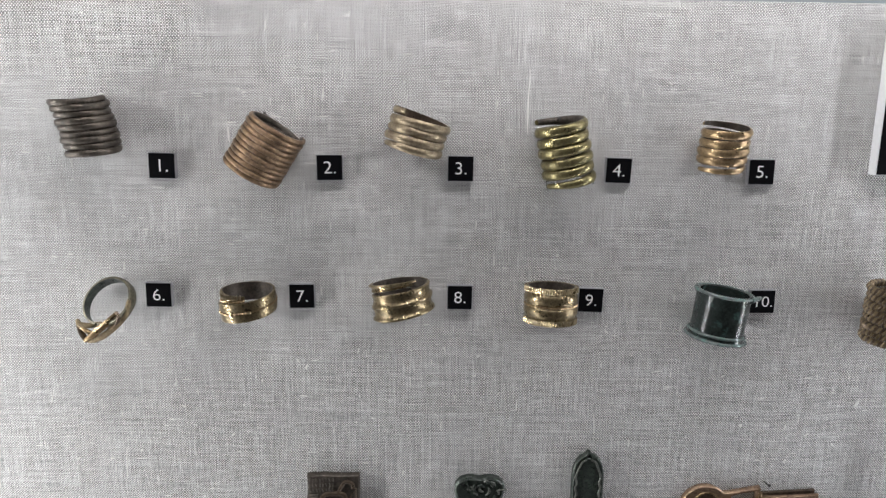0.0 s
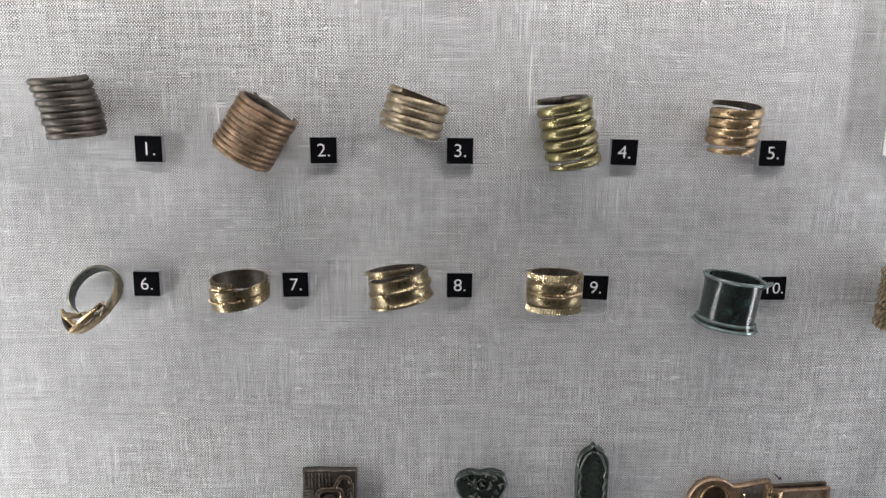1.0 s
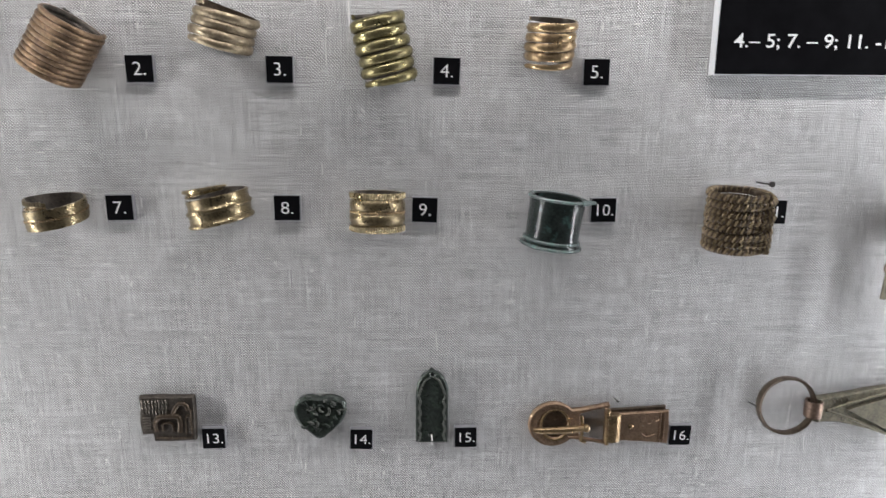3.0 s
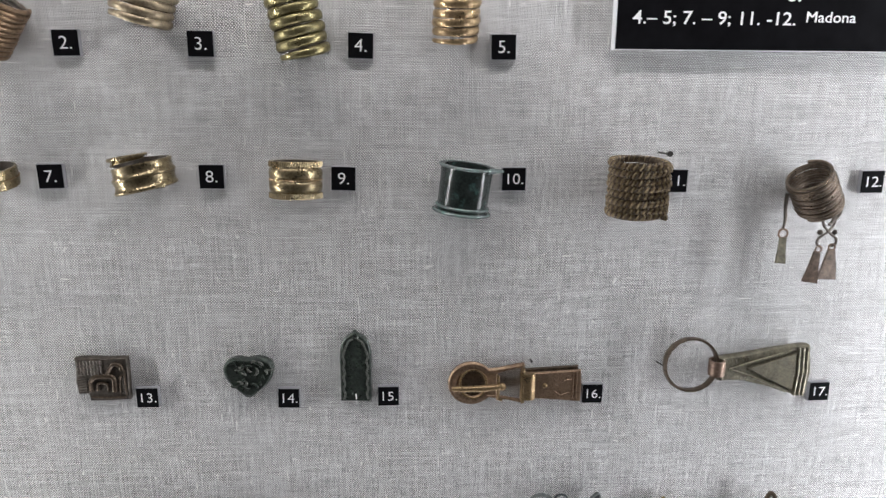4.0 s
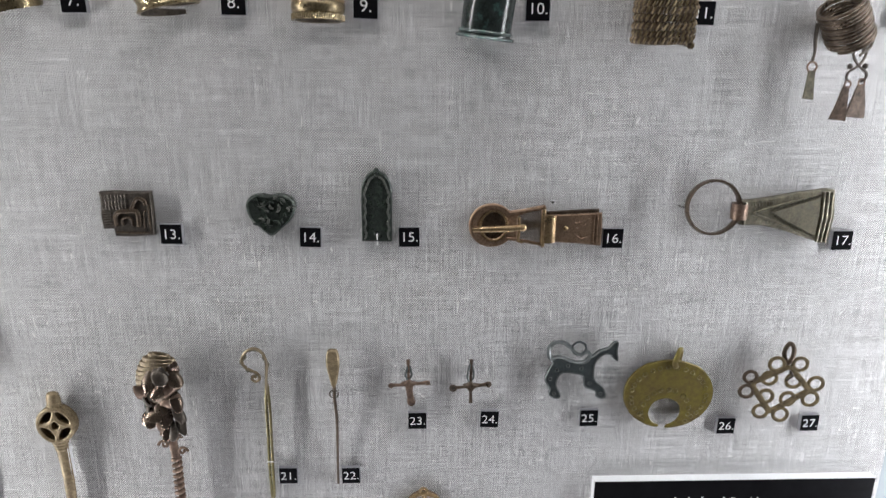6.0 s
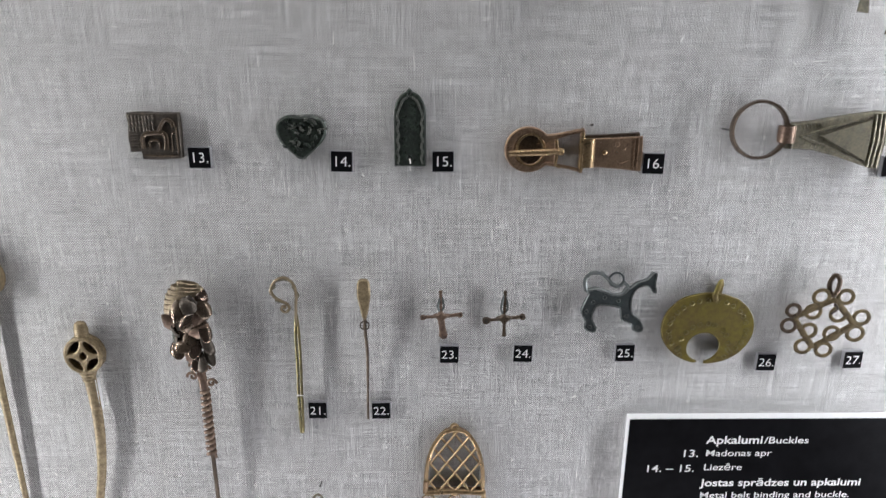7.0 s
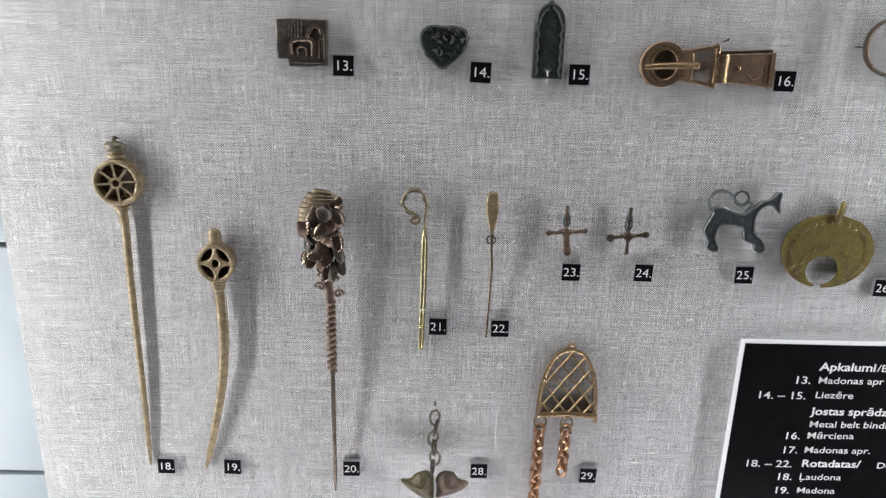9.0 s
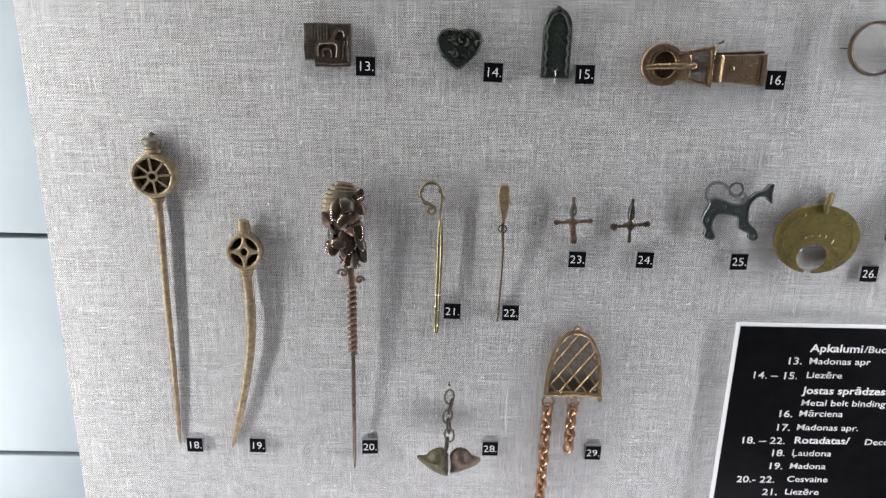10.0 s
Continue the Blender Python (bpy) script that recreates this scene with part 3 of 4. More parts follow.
for z0, rr in ((-0.0080, 0.0102), (-0.0062, 0.0094), (0.0080, 0.0098)):
    part("rolled_rim", lathe(bmesh.new(), [(rr + a, z0 + b) for a, b in mm(oval(0.75, 0.6))], 64), TEAL, body)
bm = tube(bmesh.new(), mm([(6.5, -7.2, 7.8), (9.5, -5.0, 8.1), (11.6, -3.0, 8.2), (13.0, -1.6, 7.8)]), lambda f: 0.0011 - 0.0006 * f, 8)
part("free_end", bm, TEAL, body, "thin free end of the rim")

# 11: twisted cord of wire
r = hung("spiral_ring", 0.1671, 1.4470, 0.0140, "brown spiral ring of twisted two-strand wire cord", 6, -1)
for s in (0, 1):
    bm = bmesh.new()
    turns, pitch, twists, rad, n = 7.9, 0.0028, 29, 0.0108, 1700
    rings = []
    for i in range(n + 1):
        f = i / n
        a = radians(-20) + math.tau * turns * f
        q = a * twists + math.pi * s
        wob = 0.00022 * math.sin(a * 0.43 + 1) + 0.00012 * math.sin(a * 2.3)
        R0 = rad + wob + 0.00062 * math.cos(q)
        zc = pitch * turns * (f - 0.5) + 0.00066 * math.sin(q) + 0.0003 * math.sin(a * 0.31)
        ring = []
        for j in range(5):
            b = math.tau * j / 5
            ring.append(((R0 + 0.00085 * math.cos(b)) * math.cos(a), (R0 + 0.00085 * math.cos(b)) * math.sin(a), zc + 0.00095 * math.sin(b)))
        rings.append(ring)
    sweep(bm, rings)
    part("twisted_strand", bm, EARTH if s else BROWN, r)
part("core", coil(bmesh.new(), mm(oval(0.5, 1.3)), 0.0103, 7.9, 0.0028, -20), BROWN, r, "dark inner winding")
nail(0.1796, 1.4596, 0.0115, 0.0012)

# 12: fine spiral with hanging trinkets
r = hung("spiral_ring", 0.2412, 1.4452, 0.0102, "dark thin-wire spiral ring hung with small metal trinkets", 16, -35)
part("coil", coil(bmesh.new(), mm(oval(0.74, 0.74)), 0.0085, 11.6, 0.00148, 200, jitter=0.00018, seed=9), BROWN, r)
part("bottom_loop", tube(bmesh.new(), smooth_loop(mm([(3, -8.8, -9.2), (6, -8.0, -9.6), (9.5, -6.0, -10.6), (11.2, -5.4, -9.4), (8.5, -6.6, -8.4), (4.5, -8.6, -9.0)]), 5, False), 0.00062, 7), IRONY, r).location = r.matrix_basis.to_3x3().inverted() @ Vector((-0.0055, -0.001, -0.0050))
trinkets = thing("ring_trinkets", 0.2412, 1.4300, 0.0115, "small sheet-metal trinkets on wire hooks below a spiral ring", "trinkets")
wire_l = smooth_loop(mm([(-12.0, 0, 14.5), (-12.4, -0.6, 9.0), (-11.9, -0.6, 4.0), (-11.9, 0, 0.2)]), 5, False)
part("hook_wire", tube(bmesh.new(), wire_l, lambda f: 0.00085 - 0.0003 * f, 7), IRONY, trinkets)
part("small_ring", tube(bmesh.new(), at(circle(-0.0117, -0.0020, 0.0019, 18), 0.0), 0.00045, 7, True), ROSE, trinkets)


def clapper(x, z, w, h, lean, material):
    """A folded sheet-metal pendant, narrow at its eye."""
    ob = bmesh.new()
    sheet = [(x - 0.0013, z), (x - w * 0.36 + lean * 0.5, z - h * 0.55), (x - w / 2 + lean, z - h), (x + w / 2 + lean, z - h - 0.0006), (x + w * 0.34 + lean * 0.5, z - h * 0.5), (x + 0.0013, z)]
    plate(ob, sheet, 0.0007, -0.0002, bevel=0.0001, dome=lambda px, pz: 90.0 * (px - x) ** 2)
    return part("pendant", ob, material, trinkets, "folded sheet-metal pendant")


clapper(-0.0116, -0.0036, 0.0046, 0.0108, 0.0003, GREENISH)
for sgn, cx in ((1, 4.2), (-1, 9.6)):
    s_hook = smooth_loop(mm([(6.9, 0.2, 5.2), (6.9 + sgn * 2.4, 0, 4.4), (6.9 + sgn * 2.0, -0.2, 1.4), (6.9 - sgn * 0.4, -0.5, -1.6), (cx + sgn * -0.9, -0.5, -4.0), (cx + sgn * -1.2, -0.2, -6.4), (cx + sgn * 0.4, 0, -7.6)]), 5, False)
    part("s_hook", tube(bmesh.new(), s_hook, 0.00055, 7), IRONY, trinkets)
    part("stud", ball(bmesh.new(), (cx - sgn * 0.4) * 0.001, 0.0, -0.0016, 0.00115), IRONY, trinkets)
for cx, top in ((3.9, -8.6), (9.4, -7.8)):
    part("small_ring", tube(bmesh.new(), at(circle(cx * 0.001, top * 0.001, 0.0013, 14), 0.0004), 0.00038, 6, True), ROSE, trinkets)
clapper(0.0036, -0.0096, 0.0062, 0.0132, -0.0010, SHELL_BROWN)
clapper(0.0096, -0.0086, 0.0088, 0.0132, 0.0006, SHELL_BROWN)


# ---- belt mounts and buckles ----
# 13: square mount with a four-legged beast in relief
m = thing("square_mount", -0.0508, 1.3650, 0, "dark bronze square mount with an animal in relief", "belt mount", "belt mounts")
edge13 = mm([(-10.6, 9.4), (-4, 9.8), (3, 9.5), (10.8, 9.6), (10.9, 2), (10.5, -9.2), (2, -9.8), (-5.8, -9.7), (-6.2, -6.4), (-10.4, -6.6), (-10.9, -1), (-10.4, 4)])
sheet = part("plate", plate(bmesh.new(), edge13, 0.0030, 0.0002, bevel=0.0005), IRONY, m)
bm = bmesh.new()
for pts, r0 in ((((-4.6, -5.0), (-4.8, -1.0), (-3.0, 1.0), (1.0, 1.4), (4.0, 1.2), (5.0, -1.0), (4.6, -5.4)), 0.0013),
                (((-2.0, -4.8), (-2.0, -2.2), (0.2, -1.4), (2.0, -2.4), (2.2, -5.2)), 0.0007),
                (((2.0, 1.4), (3.2, 4.2), (5.0, 6.6), (7.6, 6.2), (8.4, 4.0)), 0.0011),
                (((-5.0, -7.9), (2.0, -8.2), (9.2, -8.0)), 0.0005), (((9.4, -7.0), (9.2, 0), (9.4, 4.0)), 0.0006), (((7.0, -6.4), (7.2, 0.5), (8.6, 1.8)), 0.0005)):
    tube(bm, at(smooth_loop(mm(pts), 5, False), 0.0031), r0 * 0.75, 7)
part("beast_relief", bm, BROWN, sheet, "raised outline of a beast")
bm = bmesh.new()
for i in range(8):
    for j in range(3):
        tube(bm, at(mm([(-9.6 + 1.35 * i, 8.4 - 2.3 * j), (-9.3 + 1.35 * i, 6.8 - 2.3 * j)]), 0.0030), 0.00042, 5)
for j in range(6):
    tube(bm, at(mm([(-9.8, 0.6 - 1.1 * j), (-6.4, 0.8 - 1.1 * j)]), 0.0030), 0.0004, 5)
for j in range(8):
    tube(bm, at(mm([(8.0, -6.0 + 0.95 * j), (9.0, -6.0 + 0.95 * j)]), 0.0031), 0.0003, 5)
part("hatched_relief", bm, IRONY, sheet, "rows of short raised bars")

# 14: heart-shaped mount
m = thing("heart_mount", 0.0095, 1.3650, 0, "blackish-green heart-shaped mount with scrolling relief", "belt mount", "belt mounts")
heart = smooth_loop(mm([(0, 8.2), (4.5, 8.8), (9.0, 7.2), (10.6, 3.8), (9.0, -1.6), (4.5, -6.2), (-0.4, -9.6), (-5.2, -6.0), (-9.2, -1.4), (-10.4, 3.6), (-8.6, 7.2), (-4.5, 8.8)]), 4)
sheet = part("plate", plate(bmesh.new(), heart, 0.0034, 0.0002, bevel=0.0009, dome=lambda x, z: -0.0006 * max(0, 1 - (x * x + z * z) / 0.00008)), DARKGREEN, m)
rnd = random.Random(5)
for k in range(30):
    x, z = rnd.uniform(-7.5, 7.5), rnd.uniform(-6.5, 6.5)
    if abs(x) > 8.5 - max(0, -z) * 0.9:
        continue
    a, rr = rnd.uniform(0, 6.28), rnd.uniform(1.0, 2.2)
    pts = [(x + rr * math.cos(a + q), z + rr * math.sin(a + q)) for q in (0, 0.5, 1.0, 1.5, 2.0)]
    # every second scroll is lighter: small highlights put into the colour
    part("scroll", tube(bmesh.new(), at(smooth_loop(mm(pts), 3, False), 0.0036 + 0.0004 * max(0, 1 - (x * x + z * z) / 80)), lambda f: 0.0002 + 0.0004 * math.sin(math.pi * f), 6), WORN_GLINT if k % 2 == 0 else DARKGREEN, sheet, "raised scroll")
for sx in (-1, 1):
    part("border", tube(bmesh.new(), at(smooth_loop(mm([(sx * 0.8, 7.2), (sx * 4.6, 7.6), (sx * 8.4, 5.8), (sx * 9.4, 3.0), (sx * 7.4, -2.0), (sx * 3.6, -6.0), (sx * 0.6, -8.2)]), 4, False), 0.0033), 0.0004, 6), DARKGREEN, sheet, "raised border line")
part("prong", tube(bmesh.new(), at(mm([(7.6, 3.2), (11.2, 3.5)]), 0.0036), 0.0004, 6), WORN_GLINT, sheet)

# 15: tongue-shaped strap end
m = thing("strap_end", 0.0545, 1.3680, 0, "dark green tongue-shaped strap end with a wavy rim", "strap end", "belt mounts")
tongue = mm([(-6.6, -15.2), (6.4, -15.4), (6.6, 5.0)] + [(6.6 * math.cos(radians(a)) * 1.0, 6.0 + 9.6 * math.sin(radians(a)) ** 0.9) for a in (12, 28, 44, 58, 70, 80)] + [(0.5, 16.6), (-0.8, 16.6)]
            + [(-6.5 * math.cos(radians(a)), 6.0 + 9.6 * math.sin(radians(a)) ** 0.9) for a in (80, 70, 58, 44, 28, 12)] + [(-6.6, 5.0)])
sheet = part("plate", plate(bmesh.new(), tongue, 0.0026, 0.0002, holes=[mm(circle(-0.2, -11.6, 0.75, 12)), mm(circle(0.2, 14.4, 0.6, 10))], bevel=0.0006), DARKGREEN, m)
bm = bmesh.new()
for sx in (-1, 1):
    pts = [(sx * (5.3 - 0.35 * (i % 2) * 2), -14.2 + 2.45 * i) for i in range(9)] + [(sx * 4.3, 8.6), (sx * 2.8, 12.0), (sx * 0.9, 13.2)]
    tube(bm, at(smooth_loop(mm(pts), 4, False), 0.0027), 0.00046, 6)
part("wavy_border", bm, WORN_GLINT, sheet, "raised wavy border line")
part("thread", tube(bmesh.new(), mm([(-0.2, -2.4, -11.8), (0.0, -2.9, -13.6), (-0.1, -1.4, -15.8), (0, -0.2, -17.5)]), 0.00028, 5), SLUB, sheet, "white fastening thread")

# 16: belt buckle
m = thing("belt_buckle", 0.1220, 1.3612, 0, "coppery bronze belt buckle with tongue and riveted plate", "buckle", "belt mounts")
outer = mm(arc(-17.8, -1.4, 10.1, 44, 316, 26, 9.7)) + smooth_loop(mm([(-10.0, -8.0), (-6.4, -8.6), (-1.0, -9.6), (4.2, -10.8), (5.2, -10.4), (5.0, -1.6), (5.2, 6.8), (4.4, 7.4), (-1.0, 6.4), (-6.4, 5.4), (-10.0, 5.0)]), 4, False)
hole_a = mm(circle(-17.0, -1.4, 5.2, 28, 6.1)[::-1])
hole_b = smooth_loop(mm([(-6.4, 2.0), (-5.2, 3.4), (2.6, 5.6), (3.7, 4.9), (3.7, -1.6), (3.7, -8.6), (2.6, -9.4), (-5.2, -7.7), (-6.4, -6.5), (-6.2, -2.0)]), 4)
frame16 = part("frame", plate(bmesh.new(), outer, 0.0024, 0.0004, holes=[hole_a, hole_b], bevel=0.0006), REDBRONZE, m)
part("frame_edge", tube(bmesh.new(), at(inset(outer, 0.0008), 0.0023), 0.0007, 6, True), REDBRONZE, frame16, "rounded raised edge of the frame")
part("eye_edge", tube(bmesh.new(), at(circle(-0.0170, -0.0014, 0.0058, 28, 0.0067), 0.0025), 0.0006, 6, True), GOLDEN, frame16, "raised edge of the round opening")
tongue16 = part("tongue", tube(bmesh.new(), mm([(-26.2, -5.0, -2.5), (-21, -6.4, -1.9), (-14, -6.8, -1.6), (-8.0, -6.2, -1.5), (-4.6, -5.4, -1.4)]), lambda f: 0.0011 + 0.0004 * math.sin(3 * f), 10), GOLDEN, m, "slender bronze tongue")
part("tongue_knob", ball(bmesh.new(), -0.0048, 0.0058, -0.0014, 0.0017), GOLDEN, tongue16)
part("cross_bar", tube(bmesh.new(), mm([(-6.6, -4.6, 3.4), (-6.2, -5.2, -1.4), (-6.6, -4.8, -7.6), (-4.6, -4.8, -8.2)]), 0.0007, 8), GOLDEN, frame16)
part("ring_swell", tube(bmesh.new(), at(arc(-0.0175, -0.0014, 0.0079, 40, 320, 30), 0.0022), 0.0013, 8, flat=0.7), REDBRONZE, frame16, "rounded swelling round the opening")
part("hinge", tube(bmesh.new(), mm([(6.6, -3.2, 3.6), (6.6, -3.2, -8.4)]), 0.0034, 18, flat=0.7), GOLDEN, m, "bright rolled hinge")
part("hinge_bar", tube(bmesh.new(), mm([(4.4, -4.4, 6.4), (4.4, -4.4, -9.6)]), 0.0008, 8), GOLDEN, m)
part("backing", plate(bmesh.new(), mm(circle(-17.0, -1.4, 5.6, 24, 6.5)), 0.0014, 0.0004, bevel=0.0002), BROWN, m, "dark brown sheet behind the opening")
# brown sheet that shows as a dark line above the buckle plate
part("rear_sheet", plate(bmesh.new(), mm([(6.0, 4.6), (29.0, 5.9), (29.4, -9.0), (6.0, -7.6)]), 0.0016, 0.0003, bevel=0.0003), BROWN, m, "brown sheet behind the buckle plate, showing above its edge")
plate16 = part("buckle_plate", plate(bmesh.new(), mm([(7.0, 3.6), (20, 4.2), (29.8, 4.7), (30.3, -2), (30.2, -10.2), (20, -9.2), (7.0, -8.2)]), 0.0036, 0.0022, bevel=0.0005), REDBRONZE, m, "flat bronze plate")
bm = ball(bmesh.new(), 0.0142, 0.0036, -0.0022, 0.0011, 0.7)
for k in range(12):
    a = radians(112 + 12.4 * k)
    part("rim_notch", tube(bmesh.new(), at(mm([(-17.4 + 7.2 * math.cos(a), -1.4 + 7.6 * math.sin(a)), (-17.8 + 9.9 * math.cos(a), -1.4 + 9.5 * math.sin(a))]), 0.0025), 0.0003, 5), REDBRONZE, frame16)
part("rivet", bm, GOLDEN, plate16)
bm = bmesh.new()
for k in range(3):
    tube(bm, at(circle(0.019 + 0.0028 * k, 0.0012 - 0.0012 * (k % 2), 0.0011, 12), 0.0036), 0.00014, 5, True)
for k in range(2):
    tube(bm, at(mm([(26.4 + 1.5 * k, 3.8), (26.5 + 1.5 * k, -9.0)]), 0.0037), 0.0003, 5)
tube(bm, at(mm([(18.5, -5.0), (21, -7.0), (24.5, -5.6)]), 0.0037), 0.0002, 5)
part("engraving", bm, REDBRONZE, plate16, "faint raised ornament")
nail(0.1298, 1.3700, 0.004)

# 17: ring with a flared tab
m = thing("ring_and_tab_buckle", 0.2200, 1.3665, 0, "greenish bronze ring joined to a flared ribbed tab", "buckle", "belt mounts")
part("ring", lathe(bmesh.new(), mm([(11.0, -1.5), (11.9, -1.7), (12.3, 0), (11.9, 1.7), (11.0, 1.5), (10.8, 0)]), 56), BROWN, m, "plain flat-banded ring").matrix_basis = pose(-0.0215, -0.0072, 0.0028, 84, 0, 0)
part("collar", coil(bmesh.new(), mm([(-0.4, -3.4), (0.4, -3.4), (0.6, 0), (0.4, 3.4), (-0.4, 3.4)]), 0.0030, 0.8, 0.0, 60, 40), ROSE, m, "folded strap round the ring").matrix_basis = pose(-0.0096, -0.0064, 0.0010, 0, 0, 0)
tab = mm([(-8.5, 5.2), (2, 6.4), (14, 8.6), (28.4, 10.6), (31.6, 10.2), (32.4, -2), (31.6, -13.6), (28.4, -13.4), (14, -8.6), (2, -5.6), (-8.5, -5.2)])
tab17 = part("tab", plate(bmesh.new(), tab, 0.0062, 0.0030, bevel=0.0006, dome=lambda x, z: -0.0016 * max(0, 1 - (z / 0.006) ** 2)), GREENISH, m, "flared tab")
bm = bmesh.new()
for k in range(3):
    tube(bm, at(mm([(26.2 + 1.9 * k, 9.6), (26.8 + 1.9 * k, -1.5), (26.2 + 1.9 * k, -12.6)]), 0.0070), 0.0007, 7)
tube(bm, at(mm([(-7.2, 5.0), (-7.0, 0), (-7.2, -5.0)]), 0.0066), 0.0009, 8)
tube(bm, at(mm([(-4.0, 0), (6, 3.2), (24, 8.6)]), 0.0068), 0.0006, 6)
tube(bm, at(mm([(-4.0, 0), (6, -3.4), (24, -11.0)]), 0.0068), 0.0006, 6)
for k in range(7):
    tube(bm, at(mm([(-4.8 + 1.5 * k, 4.6 + 0.12 * k), (-4.3 + 1.5 * k, 2.4 + 0.25 * k)]), 0.0064), 0.0004, 5)
    tube(bm, at(mm([(-4.8 + 1.5 * k, -4.5 - 0.12 * k), (-4.3 + 1.5 * k, -2.4 - 0.25 * k)]), 0.0064), 0.0004, 5)
    tube(bm, at(mm([(15.8 + 1.1 * k, -8.8 - 0.45 * k), (16.3 + 1.1 * k, -6.9 - 0.45 * k)]), 0.0064), 0.0004, 5)
part("ribs", bm, GREENISH, tab17, "raised ribs and notches")
part("fold", plate(bmesh.new(), mm([(4, 0.6), (25.0, 7.6), (25.4, -1.5), (25.0, -10.4)]), 0.0078, 0.0060, bevel=0.0005), GREENISH, tab17, "raised triangular field")
part("pin_shank", tube(bmesh.new(), mm([(-35.2, -3, 2.6), (-33.6, -7.6, 2.6)]), 0.0003, 5), STEEL, m)


# ---- long dress pins ----
def tapered(r0, r1):
    return lambda f: r0 + (r1 - r0) * f


# 18: wheel-headed pin
m = thing("wheel_headed_pin", -0.1350, 1.3029, 0.0030, "long bronze dress pin with an eight-spoked wheel head", "dress pin", "dress pins", ry=-0.5)
squeezed(m, 1.04, 0.66, 1.0)
part("shaft", tube(bmesh.new(), smooth_loop(mm([(0.0, 0.2, -12), (0.3, 0.2, -20), (-0.6, 0.6, -60), (-1.0, 1.4, -100), (-2.2, 3.0, -148)]), 6, False), lambda f: 0.0021 - 0.0008 * f - (0.0007 * max(0, f - 0.9) / 0.1), 10), EARTH, m, "long tapering shaft")
head = [(10.2 * math.cos(t), 10.6 * math.sin(t)) for t in (math.tau * i / 40 for i in range(40))]
bore = [(8.2 * math.cos(t) - 0.3, 8.5 * math.sin(t)) for t in (math.tau * i / 40 for i in range(40))]
rim18 = part("wheel_rim", plate(bmesh.new(), mm(head), 0.0046, -0.0040, holes=[mm(bore)], bevel=0.0008), EARTH, m)
# browner disc holds the shade between the spokes as colour
part("wheel_back", plate(bmesh.new(), mm([(0.93 * a, 0.93 * b) for a, b in head]), -0.0022, -0.0038, bevel=0.0002), BROWN, rim18, "recessed back, darkened for the shade in the openings")
for k in range(8):
    a = math.tau * (k + 0.12) / 8
    part("spoke", tube(bmesh.new(), mm([(2.2 * math.cos(a) - 0.2, -4.0, 2.2 * math.sin(a)), (8.8 * math.cos(a) - 0.2, -4.2, 8.9 * math.sin(a))]), 0.00055, 6), PALE, rim18)
part("hub", lathe(bmesh.new(), mm([(1.5, -1.2), (2.6, -1.2), (2.7, 1.2), (1.6, 1.2)]), 20), EARTH, rim18).matrix_basis = pose(-0.0002, -0.0036, 0, 90)
for z, w in ((-11.6, 3.4), (-13.2, 2.4), (-14.8, 2.1), (-16.4, 2.1), (-18.0, 1.9), (11.6, 3.6), (13.4, 2.6)):
    part("collar", lathe(bmesh.new(), mm([(0.2, z - 0.9), (w, z - 0.8), (w + 0.3, z), (w, z + 0.8), (0.2, z + 0.9)]), 16), EARTH, m)
part("finial", lathe(bmesh.new(), mm([(0.2, 13.6), (2.6, 13.8), (4.3, 15.2), (4.4, 17.0), (2.8, 18.2), (1.2, 18.4), (1.0, 20.0), (0.2, 20.2)]), 20), GREENISH, m, "flattened knob")

# 19: four-hole wheel-headed pin
m = thing("wheel_headed_pin", -0.0936, 1.2662, 0.0038, "curved earthy bronze pin with a pierced round head", "dress pin", "dress pins")
squeezed(m, 0.98, 0.66, 0.99)
part("shaft", tube(bmesh.new(), smooth_loop(mm([(0.3, 0.2, -8), (0.5, 0.2, -18), (0.9, 0.3, -34), (-0.3, 0.6, -52), (-3.2, 1.4, -70), (-8.6, 2.6, -93), (-14.2, 4.2, -114)]), 6, False), lambda f: 0.0031 - 0.0014 * f - 0.0011 * max(0, f - 0.9) / 0.1, 10, flat=0.8), EARTH, m, "curved tapering shaft")
holes = []
for k in range(4):
    a = math.tau * (k + 0.5) / 4
    c, s = math.cos(a), math.sin(a)
    holes.append(smooth_loop([((u * c - v * s) * 0.00112, (u * s + v * c) * 0.00120) for u, v in ((6.2, 0), (5.6, 2.9), (4.5, 3.5), (3.4, 1.6), (3.0, 0), (3.4, -1.6), (4.5, -3.5), (5.6, -2.9))], 3))
holes.append(mm(circle(0, 0, 1.7, 14, 2.0)))
disc = part("wheel", plate(bmesh.new(), mm(circle(0, 0, 8.8, 40, 9.4)), 0.0042, -0.0034, holes=holes, bevel=0.0008), EARTH, m, "pierced disc")
# shade of the deep openings is put into this browner disc
part("wheel_back", plate(bmesh.new(), mm(circle(0, 0, 8.3, 32, 9.0)), -0.0016, -0.0032, bevel=0.0002), BROWN, disc, "recessed back, darkened for the shade in the openings")
for z, w in ((-9.8, 3.6), (-11.6, 3.0), (-13.2, 2.8), (9.6, 3.2)):
    part("collar", lathe(bmesh.new(), mm([(0.2, z - 0.9), (w, z - 0.8), (w + 0.35, z), (w, z + 0.8), (0.2, z + 0.9)]), 16), EARTH, m)
part("finial", lathe(bmesh.new(), mm([(0.2, 9.4), (3.0, 9.6), (3.3, 12.5), (2.6, 15.6), (1.0, 16.4), (0.2, 16.5)]), 14), EARTH, m, "worn knob")
# white stands in for the highlight along a clear strip's edge
part("plastic_strip", box(bmesh.new(), 0.0024, 0.0031, -0.0010, 0.0045, -0.030, -0.013), CORE, m, "plastic support strip, its bright edge painted white", smooth=False)

